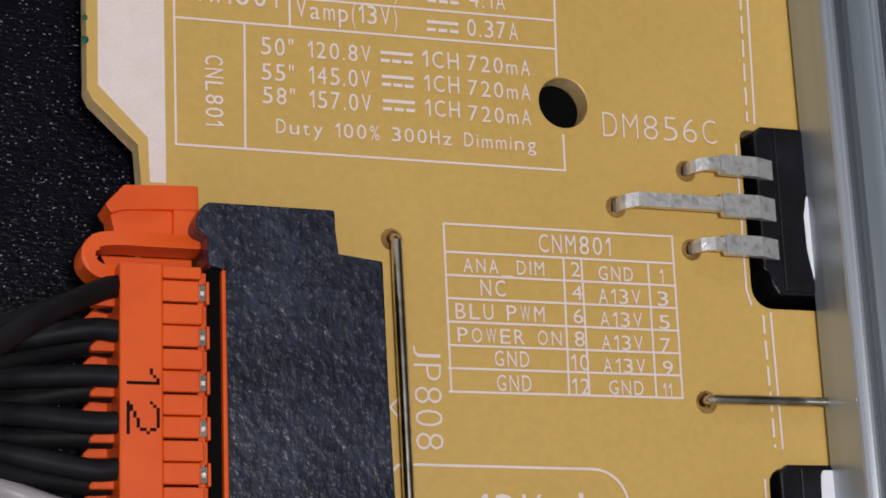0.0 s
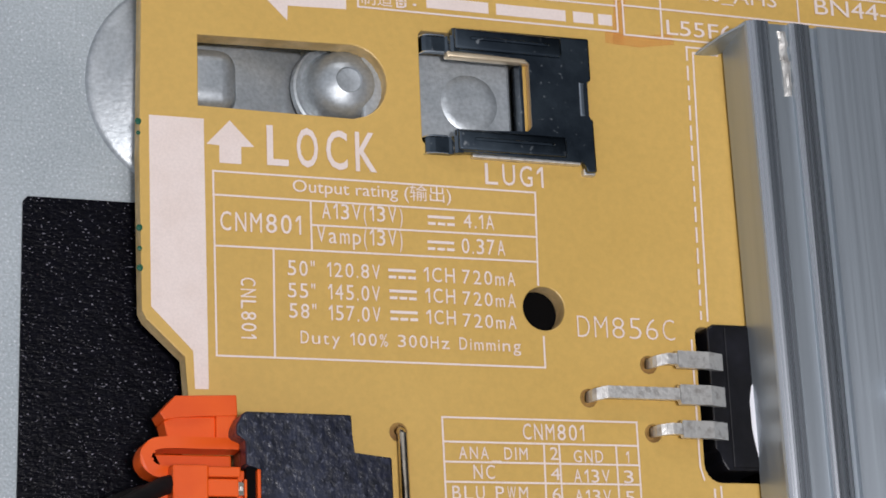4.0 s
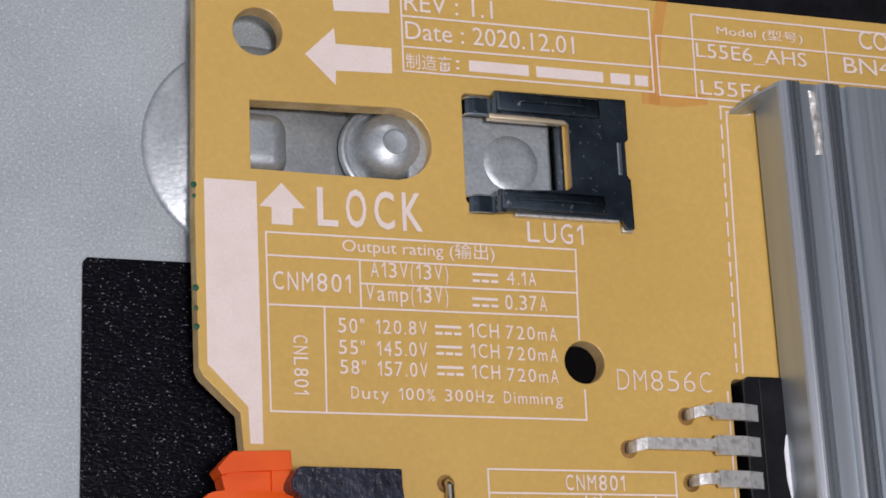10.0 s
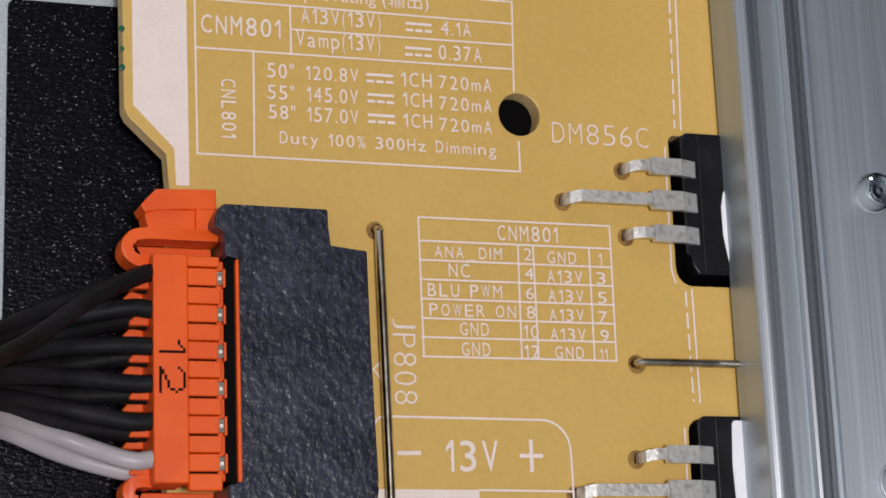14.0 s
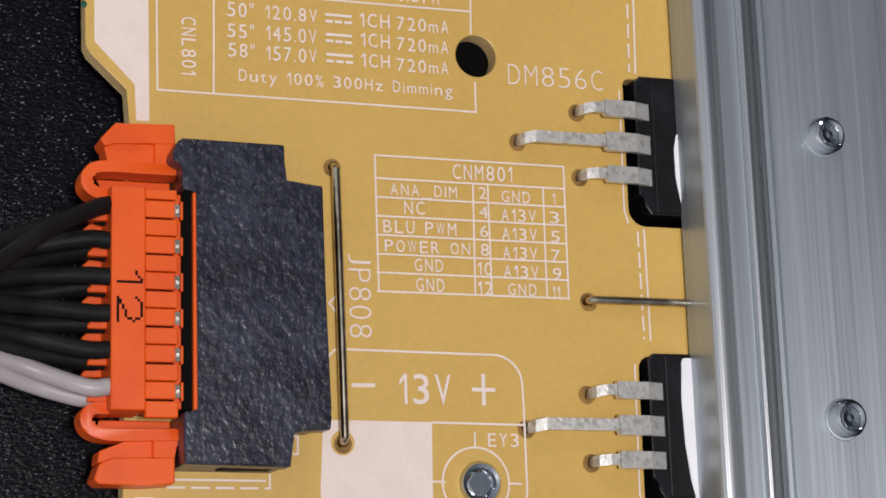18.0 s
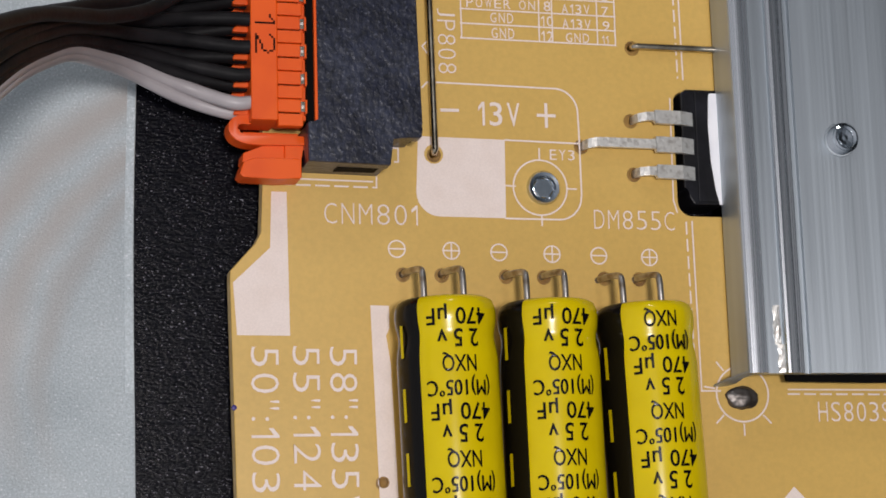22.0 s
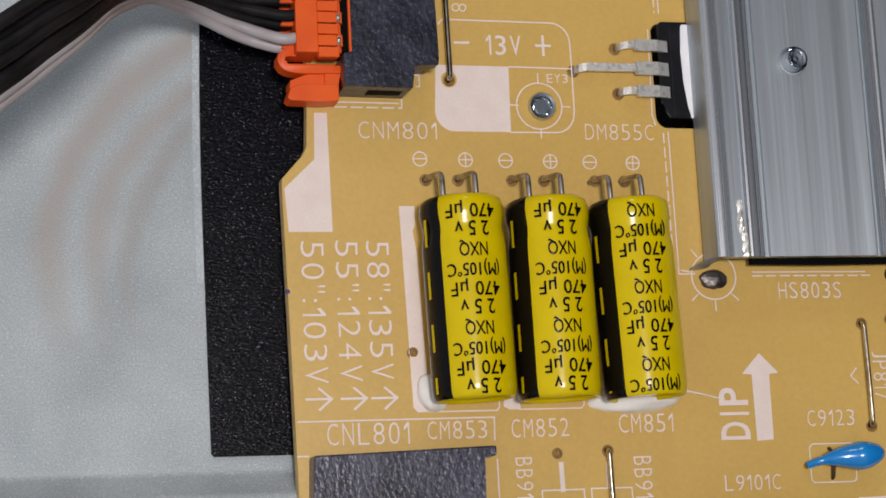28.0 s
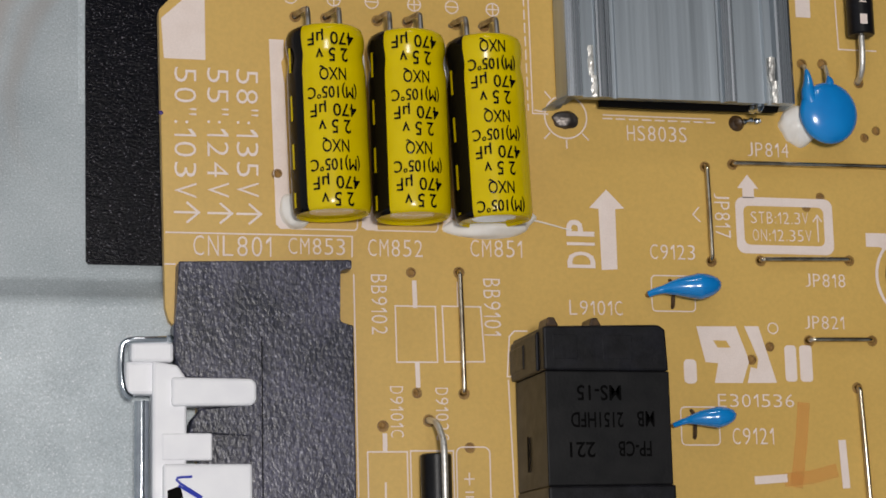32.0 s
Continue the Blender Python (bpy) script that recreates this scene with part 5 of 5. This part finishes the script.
# 13V box
path_line("printed_frame", [(11.9, -30.5), (12.3, -30.05), (12.8, -30.0), (23.2, -30.1)] + arc(23.9, -32.2, 2.1, 90, 0, 8) + [(26.05, -34.0), (26.08, -39.6)] + arc(23.95, -39.75, 2.1, 0, -90, 8) + [(19.1, -41.87)], 0.15, label="white printed rounded frame")
lines("printed_line", [(19.2, -34.92, 26.05, -35.0)], 0.15)
lines("printed_symbol", [(13.6, -32.46, 15.0, -32.44)], 0.28)
lines("printed_symbol", [(23.07, -31.6, 23.07, -33.55), (22.35, -32.58, 23.8, -32.58)], 0.28)
path_line("printed_ring", circle(22.3, -39.05, 2.45, 40), 0.14, True)
lines("printed_tick", [(19.15, -38.97, 20.0, -39.0), (24.8, -39.08, 25.6, -39.1), (22.35, -41.6, 22.35, -42.4), (22.3, -35.6, 22.3, -36.5)], 0.14)
for k, x in enumerate((9.3, 14.1, 18.36, 23.16, 27.45, 32.15)):
    y = -44.76 - 0.011 * (x - 9)
    path_line("printed_ring", circle(x, y, 0.72, 24), 0.13, True)
    lines("printed_sign", [(x - 0.6, y, x + 0.6, y)] + ([(x, y - 0.6, x, y + 0.6)] if k % 2 else []), 0.13)
# connector outline, heatsink outline
dashes("printed_dashes", -0.9, -39.45, 7.65, -39.5, 1.1, 0.55)
lines("printed_line", [(-0.9, -39.45, -0.9, -38.7), (7.65, -39.5, 7.65, -38.6), (0.9, -38.95, 7.3, -39.0), (8.9, -36.0, 9.6, -36.0), (9.3, -37.2, 9.6, -37.2), (9.6, -36.0, 9.6, -37.2)], 0.14)
dashes("printed_dashes", 35.9, 12.05, 35.42, -8.6, 1.0, 0.55)
lines("printed_line", [(36.4, 11.65, 35.95, -8.7), (36.4, 11.65, 38.4, 11.6), (35.9, 12.05, 37.2, 12.05)], 0.14)
dashes("printed_dashes", 35.5, -20.8, 35.6, -28.6, 1.0, 0.55)
lines("printed_line", [(36.0, -20.6, 36.1, -28.7), (34.55, -10.2, 34.5, -19.2), (34.5, -19.2, 34.75, -20.1)], 0.14)
lines("printed_line", [(34.75, -30.6, 34.65, -39.8), (34.65, -39.8, 34.95, -40.9)], 0.14)
dashes("printed_dashes", 35.75, -41.8, 35.95, -56.4, 1.0, 0.55)
lines("printed_line", [(36.3, -41.7, 36.45, -56.75), (36.45, -56.75, 38.2, -56.75)], 0.14)
dashes("printed_dashes", 44.7, -57.0, 58.0, -57.0, 1.0, 0.55)
lines("printed_line", [(44.7, -56.6, 57.5, -56.6)], 0.14)
path_line("printed_ring", circle(40.3, -57.0, 2.45, 40), 0.16, True)
lines("printed_rays", [(40.3 + 2.7 * math.cos(radians(a)), -57.0 + 2.7 * math.sin(radians(a)), 40.3 + 3.6 * math.cos(radians(a)), -57.0 + 3.6 * math.sin(radians(a))) for a in (130, 170, 225, 270, 315)], 0.15)
lines("printed_chevron", [(12.65, -26.15, 11.95, -26.85), (11.95, -26.85, 12.6, -27.65)], 0.14)
# capacitor outlines
path_line("printed_frame", [(9.2, -70.5), (16.1, -70.5), (16.35, -70.2), (16.4, -68.5)], 0.14)
path_line("printed_frame", [(18.4, -70.45), (25.0, -70.45), (25.3, -70.1), (25.3, -68.6)], 0.14)
path_line("printed_frame", [(27.4, -70.4), (33.8, -70.1), (34.3, -69.8), (34.4, -68.2)], 0.14)
lines("printed_line", [(-4.2, -71.22, 15.75, -71.18), (15.75, -71.18, 15.7, -73.4), (-4.3, -74.6, -3.3, -74.6), (15.85, -75.4, 16.0, -99)], 0.16)
for x in (-3.25, 0.28, 3.37):
    lines("printed_arrow", [(x, -69.03, x + 2.5, -69.02), (x + 2.5, -69.02, x + 1.3, -68.0), (x + 2.5, -69.02, x + 1.3, -70.05)], 0.24)
# lower outlines
lines("printed_frame", [(20.35, -78.65, 24.78, -78.65), (24.78, -78.65, 24.9, -84.7), (24.9, -84.7, 20.42, -84.72), (20.42, -84.72, 20.35, -78.65)], 0.15)
lines("printed_frame", [(25.55, -78.6, 29.85, -78.62), (29.85, -78.62, 30.15, -84.6), (30.15, -84.6, 25.7, -84.65), (25.7, -84.65, 25.55, -78.6)], 0.15)
lines("printed_bar", [(22.5, -76.1, 22.55, -78.6), (22.65, -84.9, 22.7, -87.2)], 0.5)
lines("printed_bar", [(27.4, -76.1, 27.4, -78.5)], 0.35)
lines("printed_frame", [(17.05, -94.3, 21.35, -94.3), (21.35, -94.3, 21.4, -106), (17.05, -94.3, 17.1, -106)], 0.15)
lines("printed_frame", [(21.7, -94.2, 26.4, -94.2), (21.7, -94.2, 21.75, -106), (26.4, -94.2, 26.45, -106)], 0.15)
lines("printed_bar", [(18.95, -92.6, 18.95, -94.1)], 0.5)
mark("printed_arrow", [[(18.95, -101.2), (18.3, -99.6), (18.85, -99.6), (18.85, -97.5), (19.05, -97.5), (19.05, -99.6), (19.6, -99.6)]])
path_line("printed_frame", rounded(26.75, -103.5, 30.45, -93.8, 0.7), 0.14, True)
lines("printed_sign", [(28.1, -96.6, 28.1, -97.8), (27.6, -97.2, 28.6, -97.2), (27.7, -98.6, 28.5, -98.6), (27.7, -99.1, 28.5, -99.1)], 0.14)
path_line("printed_frame", [(35.0, -81.2), (33.6, -81.2), (33.0, -81.8), (32.65, -86.2), (33.6, -86.2)], 0.15)
lines("printed_line", [(32.75, -86.6, 33.3, -106)], 0.15)
path_line("printed_frame", rounded(49.6, -78.75, 54.7, -74.75, 0.5), 0.13, True)
path_line("printed_frame", rounded(52.4, -93.6, 56.9, -89.4, 0.5), 0.13, True)
lines("printed_chevron", [(55.6, -66.9, 54.9, -67.7), (54.9, -67.7, 55.7, -68.5)], 0.14)
# voltage box
mark("printed_frame", [rounded(60.05, -72.0, 71.9, -65.5, 1.0), rounded(61.0, -71.0, 70.8, -66.5, 0.7)], "thick white printed frame round two voltages")
mark("printed_arrow", [[(61.65, -62.9), (60.4, -64.5), (61.0, -64.5), (61.0, -65.6), (62.4, -65.6), (62.4, -64.5), (62.95, -64.5)]])
lines("printed_arrow", [(70.0, -70.4, 70.0, -67.4), (70.0, -67.4, 69.5, -68.1), (70.0, -67.4, 70.5, -68.1)], 0.15)
# certification mark as plain shapes
mark("printed_emblem", [[(54.7, -80.4), (59.4, -80.35), (60.6, -83.6), (60.75, -84.4), (59.9, -86.7), (56.6, -86.7), (57.1, -84.5), (55.6, -84.4)], [(56.6, -81.95), (58.15, -81.95), (58.65, -82.75), (57.1, -82.75)]], "plain white printed emblem")
mark("printed_emblem", [[(60.4, -80.3), (62.1, -80.3), (64.0, -86.65), (60.5, -86.7), (60.95, -84.9), (61.7, -85.1), (61.9, -84.0)]], "plain white printed emblem")
mark("printed_bar", [rounded(53.0, -86.8, 54.5, -84.1, 0.5)])
mark("printed_bar", [rounded(65.1, -86.5, 66.5, -82.4, 0.4)])
mark("printed_bar", [rounded(66.9, -86.5, 68.4, -82.4, 0.4)])
path_line("printed_ring", circle(63.85, -80.5, 0.6, 24), 0.13, True)
lines("printed_bar", [(61.2, -97.5, 64.2, -97.3)], 0.9)
lines("printed_bar", [(71.5, -93.5, 71.7, -98.0)], 0.9)
mark("printed_patch", [[(75.9, -69.3), (80.0, -69.3), (80.0, -71.4), (78.6, -71.4), (77.6, -70.9), (75.9, -70.9)]])
path_line("printed_ring", circle(82.2, -74.3, 5.2, 48), 0.35, True)
lines("printed_frame", [(73.6, -30, 73.9, -47.6), (73.9, -47.6, 78.6, -47.6)], 0.15)
# orange felt-tip strokes
PEN_ORANGE = bpy.data.materials.new("orange_felt_tip")
PEN_ORANGE.use_nodes = True
pn = PEN_ORANGE.node_tree
pb = pn.nodes["Principled BSDF"]
pb.inputs["Base Color"].default_value, pb.inputs["Roughness"].default_value = (0.85, 0.19, 0.02, 1), 0.6
tr = pn.nodes.new("ShaderNodeBsdfTransparent")
mx = pn.nodes.new("ShaderNodeMixShader")
ns = pn.nodes.new("ShaderNodeTexNoise")
ns.inputs["Scale"].default_value = 350
mr = pn.nodes.new("ShaderNodeMapRange")
mr.inputs[1].default_value, mr.inputs[2].default_value, mr.inputs[3].default_value, mr.inputs[4].default_value = 0.35, 0.7, 0.05, 0.33
pn.links.new(ns.outputs[0], mr.inputs[0])
pn.links.new(mr.outputs[0], mx.inputs[0])
pn.links.new(tr.outputs[0], mx.inputs[1])
pn.links.new(pb.outputs[0], mx.inputs[2])
pn.links.new(mx.outputs[0], pn.nodes["Material Output"].inputs[0])
for pts, w in (([(31.6, 20.1), (31.0, 17.5), (30.6, 14.5), (30.4, 12.2)], 0.9), ([(29.8, 12.2), (32.0, 12.1), (34.4, 12.5)], 0.9), ([(67.0, -89.6), (66.6, -93.0), (65.8, -97.6)], 1.5), ([(65.0, -97.4), (67.5, -97.2), (70.0, -96.6)], 1.5)):
    s = path_line("pen_stroke", pts, w, label="faint orange felt-tip stroke")
    s.data.materials.clear()
    s.data.materials.append(PEN_ORANGE)
    s.location.z = 0.00001

# words and numbers
text('REV : 1.1', 10.74, 17.39, 17.65, 18.83, mono=False)
text('Date : 2020.12.01', 10.74, 15.19, 24.05, 16.61, mono=False)
text('制造商', 10.69, 12.91, 14.22, 14.10, mono=False)
text(':', 14.53, 13.16, 14.83, 13.89)
text('Model (型号)', 36.12, 17.74, 43.60, 18.72, mono=False)
text('L55E6_AHS', 34.21, 15.71, 43.78, 17.08, mono=False)
text('L55F6', 34.36, 12.88, 39.78, 14.07, mono=False)
text('CODE', 48.66, 17.87, 53.71, 19.46, mono=False)
text('BN44-01', 47.07, 15.73, 55.50, 17.07, mono=False)
text('LOCK', 3.71, 0.65, 11.47, 3.48, bold=0.014)
text('LUG1', 19.41, 0.36, 23.81, 1.90)
text('Output rating (输出)', 5.45, -1.37, 16.80, -0.05, mono=False)
text('CNM801', 0.43, -4.09, 5.98, -2.76)
text('A13V(13V)', 7.47, -3.21, 13.20, -1.75)
text('4.1A', 17.65, -2.92, 19.90, -1.89)
text('Vamp(13V)', 7.09, -4.92, 13.13, -3.40)
text('0.37A', 17.43, -4.76, 20.63, -3.65)
text('50"', 4.98, -6.94, 6.86, -5.86)
text('120.8V', 7.72, -6.90, 11.45, -5.89)
text('1CH', 14.58, -6.89, 16.82, -5.86)
text('720mA', 17.36, -6.90, 21.28, -5.91)
text('55"', 4.98, -8.45, 6.86, -7.42)
text('145.0V', 7.76, -8.46, 11.39, -7.39)
text('1CH', 14.64, -8.35, 16.79, -7.33)
text('720mA', 17.33, -8.41, 21.23, -7.44)
text('58"', 5.03, -9.83, 6.90, -8.81)
text('157.0V', 7.75, -9.89, 11.38, -8.84)
text('1CH', 14.65, -9.84, 16.76, -8.84)
text('720mA', 17.29, -9.95, 21.19, -9.00)
text('Duty 100% 300Hz Dimming', 5.77, -11.81, 21.43, -10.67)
text('CNL801', 1.75, -11.35, 2.78, -7.24, -90)
text('DM856C', 25.76, -10.28, 33.25, -8.77, bold=-0.018)
text('CNM801', 21.26, -17.60, 25.79, -16.49)
text('ANA_DIM', 16.58, -19.14, 21.53, -18.16)
text('NC', 17.56, -20.33, 19.09, -19.37)
text('BLU PWM', 15.99, -21.72, 21.41, -20.81)
text('POWER ON', 16.06, -23.06, 22.39, -22.21)
text('GND', 18.22, -24.37, 20.33, -23.46)
text('GND', 18.29, -25.78, 20.39, -24.84)
text('2', 23.19, -18.94, 23.78, -18.07)
text('4', 23.16, -20.31, 23.84, -19.48)
text('6', 23.18, -21.71, 23.81, -20.85)
text('8', 23.19, -23.07, 23.83, -22.17)
text('10', 22.91, -24.46, 24.02, -23.52)
text('12', 22.89, -25.85, 23.99, -24.91)
text('GND', 24.92, -19.08, 27.12, -18.23)
text('A13V', 24.85, -20.46, 27.52, -19.56)
text('A13V', 24.87, -21.82, 27.53, -20.94)
text('A13V', 24.88, -23.18, 27.49, -22.31)
text('A13V', 24.89, -24.54, 27.54, -23.67)
text('GND', 25.17, -25.80, 27.34, -24.96)
text('1', 28.85, -19.06, 29.07, -18.24)
text('3', 28.59, -20.46, 29.30, -19.58)
text('5', 28.60, -21.83, 29.30, -21.00)
text('7', 28.60, -23.21, 29.26, -22.38)
text('9', 28.65, -24.57, 29.31, -23.71)
text('11', 28.57, -25.97, 29.14, -25.04)
text('JP808', 13.38, -29.18, 14.99, -23.36, -90, bold=-0.018)
text('13V', 16.87, -33.70, 20.63, -31.58, bold=0.006)
text('EY3', 23.26, -36.55, 25.56, -35.62)
text('CNM801', 3.04, -42.72, 11.20, -40.95, bold=-0.018)
text('DM855C', 27.13, -42.57, 34.64, -40.89, bold=-0.018)
text('50":103V', -3.34, -67.46, -1.00, -53.26, -90)
text('55":124V', 0.16, -67.32, 2.45, -53.17, -90)
text('58":135V', 3.30, -67.18, 5.65, -53.21, -90)
text('CNL801', -1.34, -73.62, 6.96, -71.45)
text('CM853', 8.80, -73.26, 14.94, -71.47)
text('CM852', 17.48, -73.29, 23.52, -71.43)
text('CM851', 28.87, -73.09, 34.72, -71.21)
text('DIP', 39.89, -74.10, 43.13, -68.69, 90, bold=0.02)
text('C9123', 49.60, -72.91, 54.92, -71.23)
text('L9101C', 39.94, -79.32, 46.08, -77.72)
text('BB9102', 17.72, -81.77, 19.45, -75.28, -90)
text('BB9101', 30.20, -81.74, 32.10, -75.50, -90)
text('JP817', 57.48, -70.32, 59.32, -65.20, -90)
text('STB:12.3V', 61.84, -68.52, 68.85, -67.17)
text('ON:12.35V', 61.98, -70.52, 69.17, -69.19)
text('JP814', 61.89, -60.75, 66.88, -59.13)
text('JP818', 68.12, -75.70, 72.99, -74.20)
text('JP821', 67.76, -80.52, 72.54, -79.05)
text('HS803S', 47.44, -59.43, 54.55, -57.69)
text('E301536', 56.82, -89.39, 65.91, -87.96)
text('C9121', 58.38, -93.54, 63.26, -91.72)
text('D9101C', 19.60, -92.76, 21.02, -87.33, -90)
text('D9102C', 24.57, -93.08, 25.97, -87.46, -90)
# the printed number on the orange plug
def dot_digit(strokes):
    """A digit of small printed dots, turned a quarter clockwise; strokes run over (column, row) dots."""
    bm = bmesh.new()
    step = 0.17
    done = set()
    for (c0, r0), (c1, r1) in zip(strokes, strokes[1:]):
        n = max(abs(c1 - c0), abs(r1 - r0), 1)
        for k in range(n + 1):
            done.add((round(c0 + (c1 - c0) * k / n), round(r0 + (r1 - r0) * k / n)))
    corner = {}

    def at_grid(c, r):
        if (c, r) not in corner:
            corner[c, r] = bm.verts.new((-1.8 - r * step, -26.0 - c * step, 4.114))
        return corner[c, r]

    for c, r in sorted(done):
        bm.faces.new((at_grid(c, r), at_grid(c, r + 1), at_grid(c + 1, r + 1), at_grid(c + 1, r)))
    bm.normal_update()
    bmesh.ops.reverse_faces(bm, faces=[f for f in bm.faces if f.normal.z < 0])
    part("ink_digit", bm, PEN_BLACK, plug, "black printed digit in small dots")


dot_digit([(0, 2), (2, 1), (4, 0), (4, 9)])
dot_digit([(10, 2), (11, 1), (13, 0), (16, 0), (18, 1), (19, 3), (18, 5), (16, 6), (13, 7), (11, 8), (10, 9), (19, 9)])
